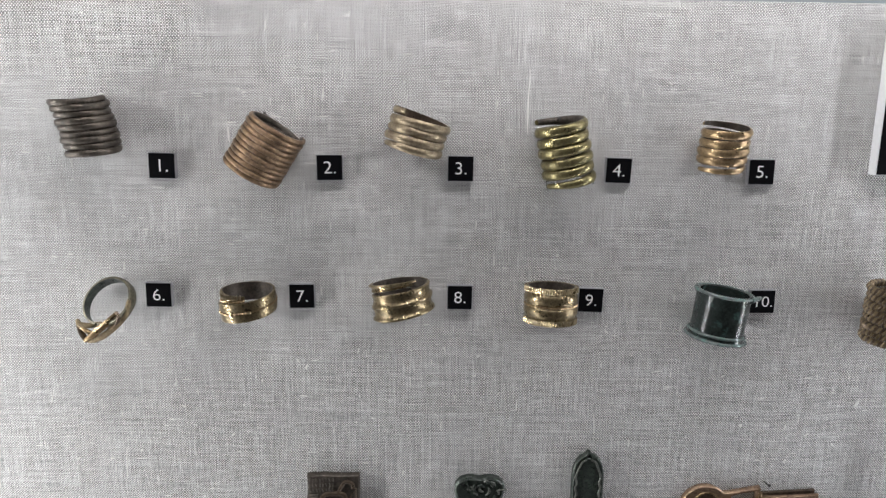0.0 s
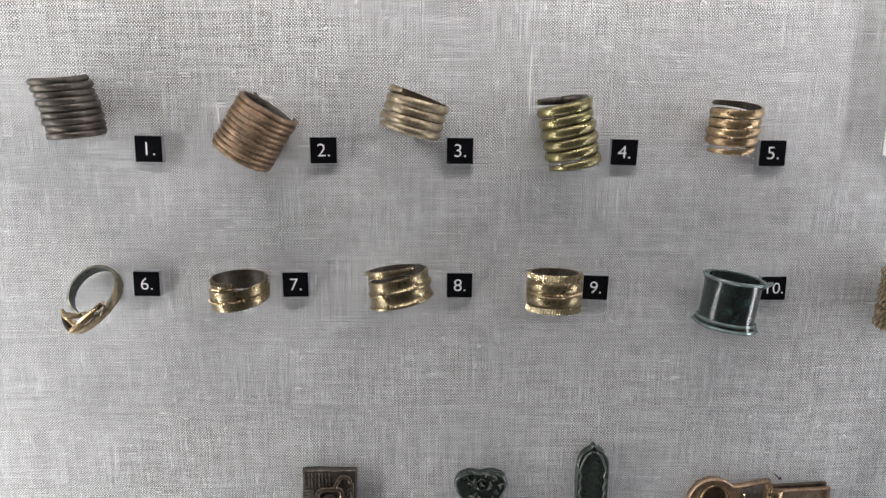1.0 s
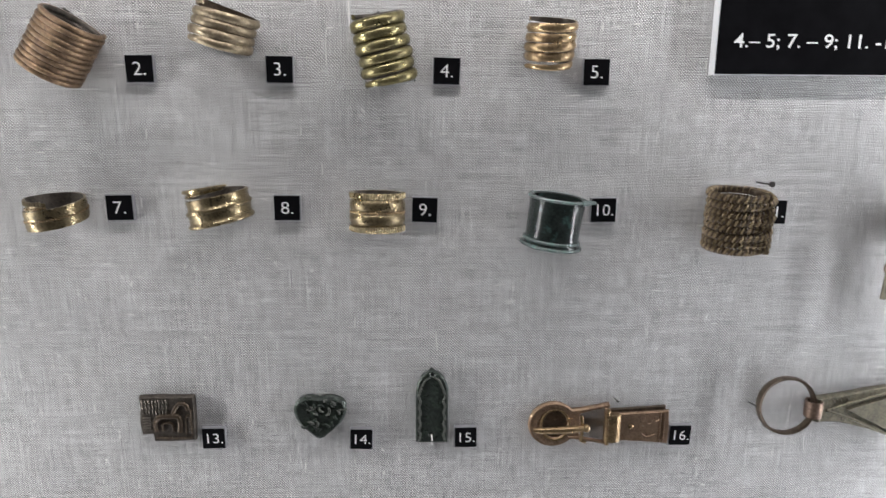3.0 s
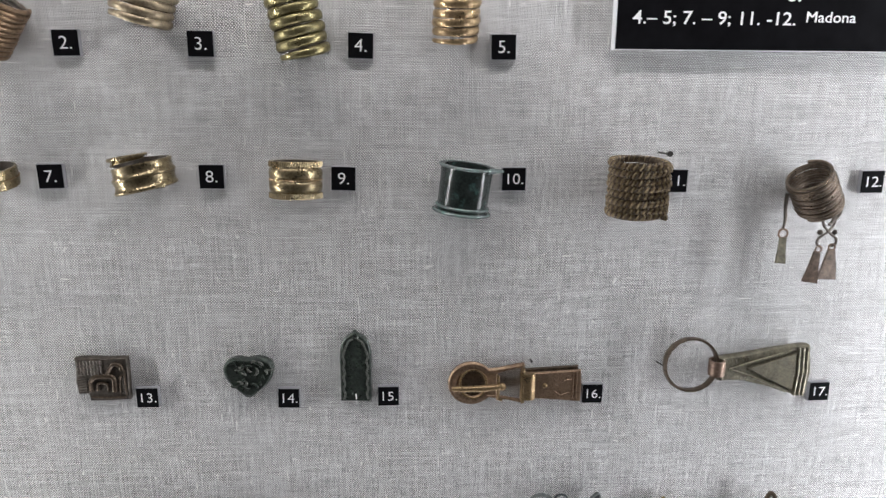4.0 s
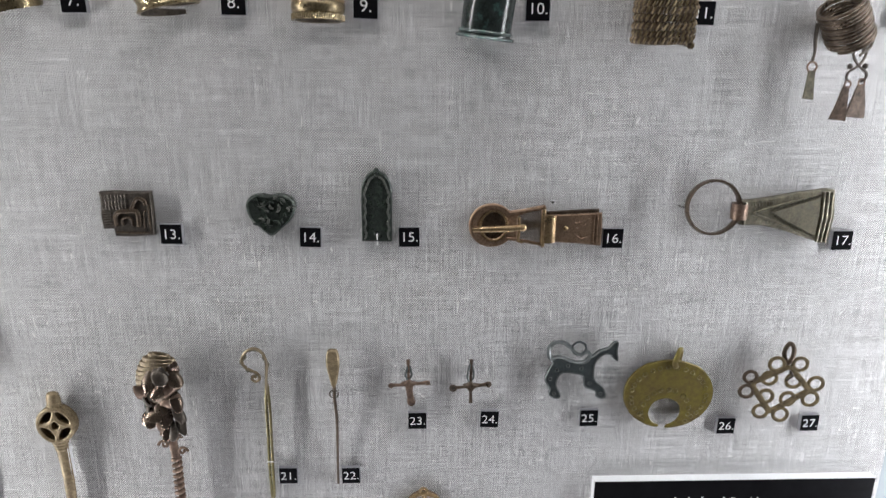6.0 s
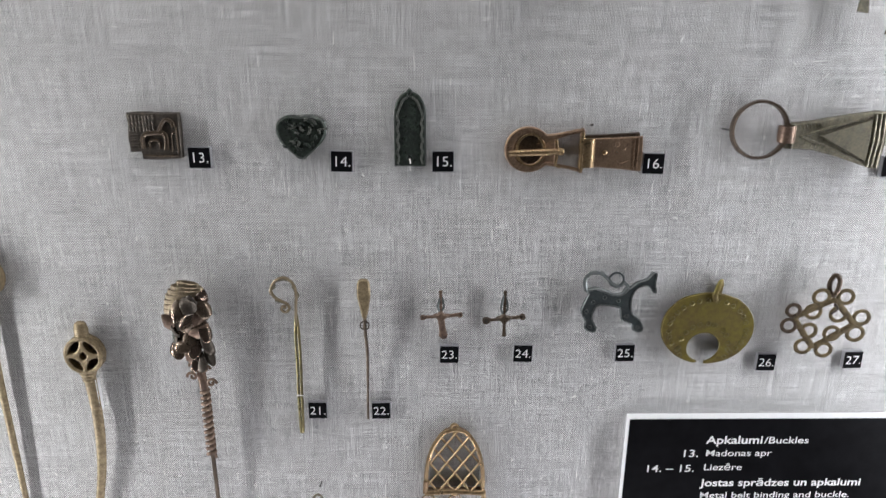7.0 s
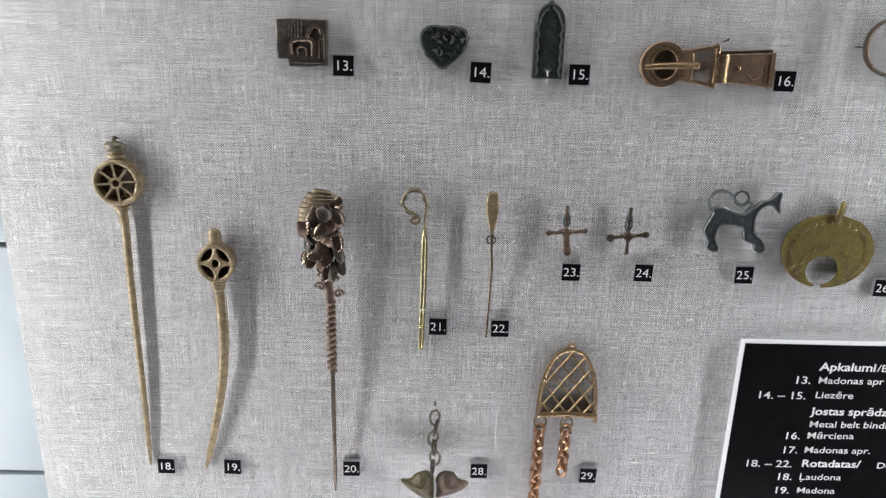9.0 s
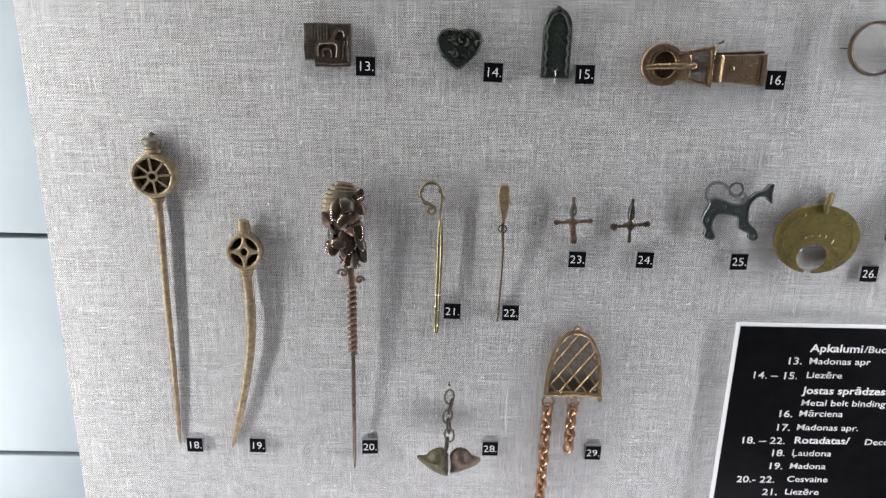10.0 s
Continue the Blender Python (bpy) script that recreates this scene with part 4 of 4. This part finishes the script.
# 20: pin with clustered head
m = thing("cluster_headed_pin", -0.0424, 1.2549, 0.0052, "reddish-brown pin with a ribbed bulb and clustered leaves", "dress pin", "dress pins")
squeezed(m, 1.0, 0.65, 1.0)
part("shaft", tube(bmesh.new(), smooth_loop(mm([(1.2, 0, 8), (1.2, 0, -10), (1.6, 0.6, -44), (1.4, 3, -80), (1.2, 5, -113)]), 6, False), lambda f: 0.0012 - 0.0003 * f - 0.0005 * max(0, f - 0.9) / 0.1, 8), BROWN, m, "thin straight shaft")
part("wire_wrapping", coil(bmesh.new(), mm(oval(0.85, 1.05, 7)), 0.0018, 12, 0.0030, 0, 14), ROSE, m, "wire wound round the shaft").location = (0.0014, 0, -0.0245)
bm = tube(bmesh.new(), smooth_loop(mm([(-0.5, 0, 12), (0.6, -0.5, 4), (1.3, 0, -6)]), 5, False), 0.0021, 10)
part("stem", bm, ROSE, m, "thick stem under the head")
for i in range(9):
    f = i / 8
    rr = 6.4 * math.sqrt(max(0.06, 1 - (f * 1.5 - 0.55) ** 2)) + 2.2
    rib = part("bulb_rib", lathe(bmesh.new(), [(rr * 0.001 + a, b) for a, b in mm(oval(0.95, 1.35, 7))], 28, 0.62), PALE, m)
    rib.matrix_basis = pose(-0.0042 + 0.0035 * f, -0.001, 0.0325 + 0.0012 * 11 * f, 0, -24 + 34 * f, 0)
rnd = random.Random(11)
# dark balls added in place of the shade in the leaves' gaps
part("core", ball(bmesh.new(), -0.0020, 0.0015, 0.0215, 0.0080, 0.5, 16, 10), DARKGREEN, m, "added dark mass for the shade between the leaves")
part("core", ball(bmesh.new(), -0.0030, 0.0010, 0.0330, 0.0075, 0.5, 16, 10), DARKGREEN, m)
for k in range(32):
    col, row = k % 4, k // 4
    x = -10.2 + 5.4 * col + rnd.uniform(-1.4, 1.4) + (1.4 if row % 2 else -1.0)
    z = 41.0 - 4.3 * row + rnd.uniform(-1.4, 1.4)
    if row > 6:
        x = rnd.uniform(-3, 4)
    if row < 2 and col < 2:
        x, z = x + 7, z - 5
    leaf = bmesh.new()
    L, W = rnd.uniform(5.4, 8.2), rnd.uniform(2.8, 4.4)
    shape = smooth_loop(mm([(0, L * 0.75), (W * 0.8, L * 0.2), (W, -L * 0.35), (W * 0.35, -L * 0.8), (-W * 0.5, -L * 0.75), (-W, -L * 0.2), (-W * 0.7, L * 0.35)]), 3)
    plate(leaf, shape, 0.0005, 0.0, bevel=0.00015, dome=None)
    bmesh.ops.subdivide_edges(leaf, edges=[e for e in leaf.edges if e.calc_length() > 0.002], cuts=2, use_grid_fill=True)
    curl = rnd.uniform(90, 190)
    for vtx in leaf.verts:
        vtx.co.y += curl * vtx.co.x ** 2 + rnd.choice((-1, 1)) * 0.0 + 70 * vtx.co.z ** 2
    lf = part("leaf", leaf, (BROWN, SHELLAC, IRONY, SHELLAC, BROWN, ROSE, IRONY)[k % 7], m)
    lf.matrix_basis = pose(max(-8.6, min(8.0, x)) * 0.001, -0.0040 - 0.0035 * math.cos(x * 0.13) + rnd.uniform(-0.0015, 0.001), z * 0.001, rnd.uniform(-62, 40), rnd.uniform(-40, 40), x * 3.2 + rnd.uniform(-50, 50))
for k, (x, z, s) in enumerate(((5.6, -1.8, 1), (-2.6, 1.6, -1), (3.4, 5.4, 1), (-1.0, 7.0, -1))):
    pts = [(x + s * (2.5 - 0.32 * q) * math.cos(q), -4.0 + 0.2 * q, z + (2.5 - 0.32 * q) * math.sin(q)) for q in [i * 0.5 for i in range(15)]]
    part("curl", tube(bmesh.new(), mm(pts), 0.0007, 7), ROSE, m, "small wire curl")

# 21: double-wire pin with a loop
m = thing("wire_pin", 0.0020, 1.2640, 0.0036, "thin yellow double-wire pin with a teardrop loop", "dress pin", "dress pins")
loop = smooth_loop(mm([(0.9, 0, 16), (0.9, -0.4, 24), (1.5, -0.6, 30), (1.0, -0.6, 35), (-1.4, -0.6, 38.4), (-4.4, -0.6, 39.2), (-7.6, -0.6, 37.4), (-9.4, -0.6, 33.8), (-8.4, -0.6, 30.4), (-5.6, -0.6, 28.4), (-2.8, -0.8, 27.0), (-1.8, -0.9, 24.8), (-3.4, -1.0, 23.0), (-5.2, -1.1, 24.2), (-4.4, -1.2, 26.0), (-3.2, -1.2, 25.0)]), 5, False)
part("loop_wire", tube(bmesh.new(), loop, 0.0007, 7), PALE, m)
part("loop_wire", tube(bmesh.new(), [(x + 0.0009 * math.sin(k * 0.9), y + 0.0008, z - 0.0010) for k, (x, y, z) in enumerate(loop[10:52])], 0.0005, 6), GREENISH, m, "second thin wire of the loop")
for d in (-0.75, 0.75):
    pts = smooth_loop(mm([(0.9 + d * 0.3, 0, 21), (0.8 + d, 0, 10), (0.6 + d, 0.2, -8), (0.3 + d, 0.4, -20), (0.0 + d * 0.9, 1.6, -34), (-0.2 + d * 0.6, 2.2, -41)]), 5, False)
    part("wire", tube(bmesh.new(), pts, 0.00066, 7), YELLOW, m)
part("tie", tube(bmesh.new(), at(mm([(-1.2, -19.0), (1.8, -19.0)]), 0.0011), 0.0003, 5), SLUB, m, "white fastening thread")

# 22: paddle-headed pin
m = thing("paddle_headed_pin", 0.0334, 1.2800, 0.0036, "thin dark pin with a flat brown paddle head", "dress pin", "dress pins")
part("paddle", plate(bmesh.new(), smooth_loop(mm([(-2.4, 21.4), (0, 22.4), (2.4, 21.4), (3.0, 15.5), (2.3, 9.5), (0.9, 4.0), (-0.7, 4.0), (-2.0, 9.5), (-3.0, 15.5)]), 4), 0.0014, -0.0006, bevel=0.0006), EARTH, m, "flattened brown head")
part("small_ring", tube(bmesh.new(), at(circle(0, 0.0002, 0.0020, 16), 0.0006), 0.00036, 6, True), IRONY, m)
part("shaft", tube(bmesh.new(), smooth_loop(mm([(0.1, 0, 6), (0.2, 0, -4), (0.8, 0.4, -14), (0.4, 1.6, -34), (0.0, 2.6, -50)]), 5, False), tapered(0.00085, 0.0005), 7), BROWN, m)


# ---- pendants ----
def cross(x, z, arms, bail, label, material):
    """Small cast cross: lobed centre, thin arms that end in knobs or flat cups, and a tall narrow bail."""
    m = thing("cross_pendant", x, z, 0.0030, label, "pendant", "pendants")
    part("centre", plate(bmesh.new(), smooth_loop(mm([(-3.6, 0.4), (-1.4, 1.3), (0, 3.0), (1.4, 1.4), (3.8, 0.6), (1.6, -1.2), (0.2, -3.2), (-1.5, -1.1)]), 3), 0.0015, -0.0010, bevel=0.0005), material, m)
    for a, b, thick, knob in arms:
        part("arm", tube(bmesh.new(), smooth_loop(mm([(0, 0, 0), (a * 0.5, -0.3, b * 0.5), (a, 0, b)]), 4, False), lambda f: thick * (0.0011 - 0.0003 * math.sin(math.pi * f)), 8, flat=0.7), material, m)
        if knob:
            part("knob", ball(bmesh.new(), a * 0.001, 0, b * 0.001, knob * 0.85, 0.8), IRONY, m, "dark pitted knob")
            part("knob_rim", tube(bmesh.new(), at(circle(a * 0.001, b * 0.001, knob, 14), 0.0005), 0.0004, 6, True), material, m)
    w, h = bail
    loop = smooth_loop(mm([(-0.2, 0, 2.4), (-w, -0.8, 4.4), (-w * 0.9, -0.6, h * 0.65), (0.0, 0, h), (w * 0.9, 0, h * 0.65), (w, 0, 4.4)]), 4)
    part("bail", tube(bmesh.new(), loop, 0.00055, 7, True), ASHLIGHT, m, "narrow pale hanging loop")


cross(0.0678, 1.2842, ((-8.0, -0.4, 1.0, 0.0010), (8.6, 0.8, 1.0, 0.0010), (1.2, -9.4, 1.9, 0.0014), (-0.2, 12.5, 0.8, 0)), (1.3, 9.6), "tiny reddish bronze cross with knobbed arms and pale bail", ROSE)
cross(0.0964, 1.2830, ((-8.0, -0.8, 1.0, 0.0015), (8.3, 1.0, 1.1, 0.0012), (0.4, -8.6, 0.9, 0), (0.2, 13.5, 0.8, 0)), (1.4, 11.5), "tiny dark bronze cross with one cupped arm and pale bail", BROWN)

# 25: flat beast pendant
m = thing("horse_pendant", 0.1434, 1.2903, 0.0034, "dark grey-green flat openwork pendant in the shape of a horse", "pendant", "pendants")
squeezed(m, 1.05, 1.0, 1.04)


def p25(x, y):
    return (x - 420) * 0.0000936 + (y - 230) * 0.000014, (230 - y) * 0.000095


def shape25(pts, closed=True):
    return smooth_loop([p25(x, y) for x, y in pts], 3, closed)


body = shape25([(332, 178), (324, 160), (360, 152), (395, 160), (440, 178), (485, 174), (505, 150), (522, 150), (560, 122), (598, 110), (616, 94), (634, 78), (648, 80), (644, 104), (638, 128), (640, 164), (630, 168), (604, 138), (562, 146), (530, 184),
                (520, 240), (525, 278), (556, 308), (568, 350), (545, 364), (522, 352), (520, 326), (472, 302), (470, 250), (440, 236), (374, 230), (346, 260), (336, 300), (350, 350), (330, 364), (298, 344), (306, 312), (288, 268), (310, 218)])
horse = part("body", plate(bmesh.new(), body, 0.0012, -0.0008, bevel=0.0004), ASHGREEN, m, "flat dark body with ring dots")
tail = shape25([(326, 164), (318, 132), (326, 100), (355, 78), (395, 80), (424, 104), (444, 132), (470, 140), (498, 126), (512, 148), (488, 178), (440, 180), (392, 160), (356, 152)])
part("tail_loop", tube(bmesh.new(), [(x, -0.0006, z) for x, z in tail], 0.0009, 7, True), ASHLIGHT, horse, "wire-like curled tail")
cx, cz = p25(462, 108)
part("hanging_ring", tube(bmesh.new(), at(circle(cx, cz, 0.0031, 24), 0.0010), 0.0005, 7, True), ASHGREEN, horse)
bm = bmesh.new()
tube(bm, [(x, -0.0013, z) for x, z in body], 0.00034, 5, True)
tube(bm, [(x, -0.0013, z) for x, z in tail], 0.00026, 5, True)
for x, y in ((348, 216), (402, 194), (464, 210), (312, 262), (496, 286), (322, 338), (544, 342)):
    tube(bm, at(circle(*p25(x, y), 0.0008, 12), 0.0013), 0.00016, 5, True)
part("outline_relief", bm, ASHLIGHT, horse, "pale raised rim and ring dots")

# 26: crescent pendant
m = thing("crescent_pendant", 0.1900, 1.2781, 0.0030, "olive-brown mottled crescent pendant stamped with ring dots", "pendant", "pendants", ry=4)
crescent = [(21.4 * math.cos(radians(a)), 18.0 * math.sin(radians(a)) * (0.97 if 60 < a < 120 else 1)) for a in range(-86, 263, 6)]
crescent += [(7.7 * math.cos(radians(a)) - 0.3, 7.3 * math.sin(radians(a)) - 9.6) for a in range(258, -80, -9)]
moon = part("crescent", plate(bmesh.new(), mm(crescent), 0.0008, -0.0006, bevel=0.0003), OLIVE, m, "flat crescent sheet")
rnd = random.Random(26)
bm, pits = bmesh.new(), bmesh.new()
for rx, rz, dx, dz, a0, a1, n in ((17.9, 14.6, 0.0, -0.6, -46, 226, 22), (11.4, 11.6, -0.3, -9.2, -24, 204, 13)):
    for k in range(n):
        a = radians(a0 + (a1 - a0) * (k + rnd.uniform(-0.12, 0.12)) / (n - 1))
        x, z = (rx * math.cos(a) + dx) * 0.001, (rz * math.sin(a) + dz) * 0.001
        tube(bm, at(circle(x, z, 0.00105, 12), 0.00082), 0.00016, 5, True)
        ball(pits, x, -0.0007, z, 0.00042, 1, 6, 4)
part("ring_dots", bm, YELLOW, moon, "stamped rings")
part("dot_pits", pits, GROOVE, moon, "dark pits in the stamped rings")
bail = mm([(0.8, -1.2, 14.6), (-0.4, -2.0, 17.0), (0.0, -2.2, 20.0), (1.2, -1.0, 22.8), (2.6, 1.0, 22.4), (3.0, 1.6, 19.0), (2.4, 1.2, 16.0)])
part("bail", tube(bmesh.new(), smooth_loop(bail, 5), 0.0013, 8, True, 0.7), OLIVE, m, "folded suspension loop")

# 27: knotwork pendant
m = thing("knotwork_pendant", 0.2411, 1.2832, 0.0080, "green-brown openwork knot pendant of looped bronze", "pendant", "pendants", rz=-6)
squeezed(m, 1.06, 1.0, 1.05)


def p27(x, y):
    return (x - 310) * 0.000083, (345 - y) * 0.000083


frame27 = [p27(150, 325), p27(270, 490), p27(455, 350), p27(335, 215)]
for a, b in zip(frame27, frame27[1:] + frame27[:1]):
    part("bar", tube(bmesh.new(), at([a, ((a[0] + b[0]) / 2, (a[1] + b[1]) / 2), b], 0.0), 0.0014, 8, flat=0.8), KNOT, m)
for x, y, rr in ((142, 285, 32), (132, 370, 35), (220, 485, 37), (325, 500, 37), (480, 310, 37), (465, 400, 39), (385, 200, 36), (268, 205, 38), (235, 395, 36), (350, 405, 36), (365, 297, 38), (240, 287, 36)):
    cx, cz = p27(x, y)
    part("loop", tube(bmesh.new(), at(circle(cx, cz, rr * 0.000083, 20), 0.0003), 0.00085, 8, True, 0.8), KNOT if x > 200 else BROWN, m)
bail = [(*p27(318, 195), 0), (*p27(300, 140), 0.0008), (*p27(316, 85), 0.0), (*p27(338, 110), -0.0008), (*p27(336, 165), -0.0008)]
part("bail", tube(bmesh.new(), smooth_loop([(x, y, z) for x, z, y in bail], 5), 0.0010, 8, True), BROWN, m, "wire suspension loop")
part("twisted_wire", tube(bmesh.new(), smooth_loop([(p27(330, 235)[0], -0.0014, p27(330, 235)[1]), (p27(345, 260)[0], -0.002, p27(345, 260)[1]), (p27(318, 290)[0], -0.0016, p27(318, 290)[1])], 4, False), 0.0006, 6), IRONY, m)


def link(bm, x, out, z, w, h, r, turn, lean=0.0):
    """One oval chain link, turned about its upright axis."""
    c, s = math.cos(radians(turn)), math.sin(radians(turn))
    pts = []
    for i in range(14):
        a = math.tau * i / 14
        u, v = w * math.cos(a), h * math.sin(a)
        pts.append((x + u * c + v * lean, -out + u * s, z + v))
    tube(bm, pts, r, 6, True)


# 28: short chain with two shells
m = thing("shell_pendant", 0.0098, 1.1552, 0.0130, "short bronze chain holding two folded metal shells", "pendant", "pendants")
for k in range(6):
    bm = bmesh.new()
    link(bm, -0.0004 + 0.0007 * math.sin(k * 2.1), 0.0, 0.0372 - 0.0056 * k, 0.0024, 0.0040, 0.00062, 12 + 62 * (k % 2), 0.15 * math.sin(k * 1.3))
    part("link", bm, (GREENISH, IRONY)[k % 2], m)
nail(0.0094, 1.1938, 0.004, 0.0006)


def shell(pts, cx, cz, height, material):
    """A hollow-looking domed sheet with the outline pts, highest over (cx, cz), with a thin turned rim."""
    bm = bmesh.new()
    outline = smooth_loop(mm(pts), 4)
    rows = []
    for k in (1.0, 0.88, 0.72, 0.54, 0.36, 0.18):
        y = -0.0008 - height * (1 - k ** 2.2)
        rows.append([bm.verts.new((cx + (x - cx) * k, y, cz + (z - cz) * k)) for x, z in outline])
    top = bm.verts.new((cx, -0.0008 - height, cz))
    n = len(outline)
    for a, b in zip(rows, rows[1:]):
        for i in range(n):
            bm.faces.new((a[i], a[(i + 1) % n], b[(i + 1) % n], b[i]))
    for i in range(n):
        bm.faces.new((rows[-1][i], rows[-1][(i + 1) % n], top))
    back = [bm.verts.new((x, 0.0, z)) for x, z in outline]
    for i in range(n):
        bm.faces.new((back[i], back[(i + 1) % n], rows[0][(i + 1) % n], rows[0][i]))
    bm.faces.new(back)
    body = part("shell", bm, material, m, "folded sheet-metal shell")
    part("rim", tube(bmesh.new(), at(outline, 0.0006), 0.0004, 6, True), material, body)
    return body


shell([(-16.4, 2.2), (-12, 2.8), (-8.6, 6.0), (-4.0, 7.4), (-1.0, 5.2), (-0.4, 1.0), (-0.6, -4.0), (-0.3, -9.0), (-4.5, -8.0), (-9.5, -5.0), (-13.2, -1.6)], -0.0052, 0.0008, 0.0052, SHELL_GREEN)
shell([(1.6, 4.4), (4.6, 7.4), (9.2, 6.8), (12.0, 3.4), (16.6, 1.6), (15.2, -1.6), (10.6, -4.4), (5.6, -6.4), (1.4, -7.4), (1.9, -3.0), (1.0, 0.5)], 0.0066, 0.0010, 0.0052, SHELL_BROWN)
part("fibre", tube(bmesh.new(), mm([(0.2, -1.0, 3.0), (0.9, -1.6, -2.0), (0.4, -1.2, -7.6)]), 0.0006, 6), SLUB, m, "white padding fibre between the shells")

# 29: lattice pendant with chains
m = thing("lattice_pendant", 0.0750, 1.2076, 0.0036, "golden arched lattice pendant with two link chains", "pendant", "pendants")
squeezed(m, 0.898, 0.8, 0.908)


def half29(t):
    return 15.6 * (1 - max(0.0, (t + 18) / 38.4) ** 2.6) ** 0.56 if t > -18 else 15.6


arch = [(-half29(t), t) for t in range(-18, 20, 2)] + [(-1.6, 19.6), (1.6, 19.6)] + [(half29(t), t) for t in range(18, -20, -2)]
part("arch", tube(bmesh.new(), at(mm(arch), 0.0), 0.0012, 8), GOLDEN, m, "arched frame")
ring29 = mm(arch + [(15.6, -19.4), (-15.6, -19.4)])
turned29 = ring29 if area_of(ring29) > 0 else ring29[::-1]
# low wall added to throw shade on the cloth inside the arch
part("shade_wall", plate(bmesh.new(), turned29, -0.0004, -0.0040, holes=[inset(turned29, 0.0011)], bevel=0.0002), COPPER, m, "low wall added behind the arched frame for shade")
part("foot_bar", tube(bmesh.new(), at(mm([(-16.2, -19.4), (0, -18.6), (16.6, -19.8)]), 0.0004), 0.0016, 8), GOLDEN, m)
part("crown_loop", tube(bmesh.new(), at(circle(-0.0003, 0.0212, 0.0017, 14), 0.0), 0.0009, 8, True), GOLDEN, m)
for sgn in (-1, 1):
    for k in range(-2, 5):
        pts = []
        for i in range(61):
            z = -18 + 37.5 * i / 60
            x = sgn * ((z + 18) * 0.74 - 8.9 * k + 6.8 - 6.0)
            if abs(x) < half29(z) - 0.2:
                pts.append((x, z))
        if len(pts) > 4:
            part("lattice_bar", tube(bmesh.new(), at(mm([pts[0], pts[len(pts) // 2], pts[-1]]), 0.0002 + 0.0003 * (sgn > 0)), 0.0007, 6), GOLDEN, m)
part("corner_stub", tube(bmesh.new(), at(mm([(16.0, -19.0), (16.4, -23.4)]), 0.0004), 0.0014, 8), GOLDEN, m)
part("corner_stub", tube(bmesh.new(), at(mm([(-15.6, -12.0), (-15.9, -19.4)]), 0.0004), 0.0014, 8), COPPER, m)
part("eye", ball(bmesh.new(), 0.0, 0.0006, -0.0200, 0.0019, 0.7), GOLDEN, m)
for x, n in ((-14.2, 16), (0.4, 7)):
    part("suspension_ring", tube(bmesh.new(), at(circle(x * 0.001, -0.0240, 0.0034, 18), 0.0006), 0.00055, 7, True), BRASS, m)
    for k in range(n):
        bm = bmesh.new()
        bend = -0.00006 * k * (1.0 if n > 8 else 0.9) + 0.0002 * math.sin(k * 1.7)
        link(bm, x * 0.001 + bend, 0.0006, -0.0288 - 0.0043 * k, 0.0026, 0.0032, 0.00108, 48 if k % 2 else -42, 0.25 * (-1) ** k)
        part("link", bm, LINK_COPPER, m)
nail(-0.1346, 1.3222, 0.003, 0.0009)


# ---- loose fibres and slubs of the linen ----
def slubs():
    rnd = random.Random(7)
    bm = bmesh.new()

    def fibre(x, z, length, ang, r, bend):
        c, s = math.cos(ang), math.sin(ang)
        pts = []
        for i in range(4):
            f = i / 3 - 0.5
            b = bend * math.sin(math.pi * (f + 0.5))
            pts.append((x + c * length * f - s * b, -r * 0.12, z + s * length * f + c * b))
        tube(bm, pts, lambda f: r * (0.35 + 0.65 * math.sin(math.pi * (0.1 + 0.8 * f))), 6, flat=0.45)

    for i in range(1500):
        x, z = rnd.uniform(-0.245, 0.246), rnd.uniform(-0.13, 0.358)
        up = rnd.random() < 0.55
        ang = (math.pi / 2 if up else 0) + rnd.gauss(0, 0.06)
        fibre(x, z, abs(rnd.gauss(0.0012, 0.0016)) + 0.0006, ang, rnd.uniform(0.00015, 0.00034), rnd.gauss(0, 0.0001))
    for i in range(520):
        x, z = rnd.uniform(-0.245, 0.246), rnd.uniform(-0.13, 0.358)
        fibre(x, z, rnd.uniform(0.0008, 0.0022), rnd.uniform(0, 3.14), rnd.uniform(0.0002, 0.00048), rnd.gauss(0, 0.0003))
    for i in range(18):
        x, z = rnd.uniform(-0.245, 0.246), rnd.uniform(-0.13, 0.358)
        fibre(x, z, rnd.uniform(0.008, 0.022), math.pi / 2 + rnd.gauss(0, 0.03), rnd.uniform(0.00014, 0.00022), rnd.gauss(0, 0.0004))
    for x, z, length, ang, r in ((0.1648, 0.205, 0.0032, 1.1, 0.0006), (-0.1129, 0.2128, 0.0022, 0.9, 0.0005), (-0.0911, 0.191, 0.0015, 0.6, 0.0005), (0.008, 0.2249, 0.0014, 0.3, 0.0006),
                                (0.1174, 0.1951, 0.0012, 0.8, 0.0006), (-0.0646, 0.1199, 0.0018, 1.2, 0.0005), (0.0247, 0.325, 0.0240, 1.56, 0.00035), (0.041, -0.023, 0.030, 1.57, 0.0003)):
        fibre(x - 0.0555, z, length, ang, r, 0.0003)
    ob = part("loose_fibre", bm, SLUB, board, "pale loose fibres and thick thread spots in the linen")
    ob["kind"] = "stuff"


slubs()
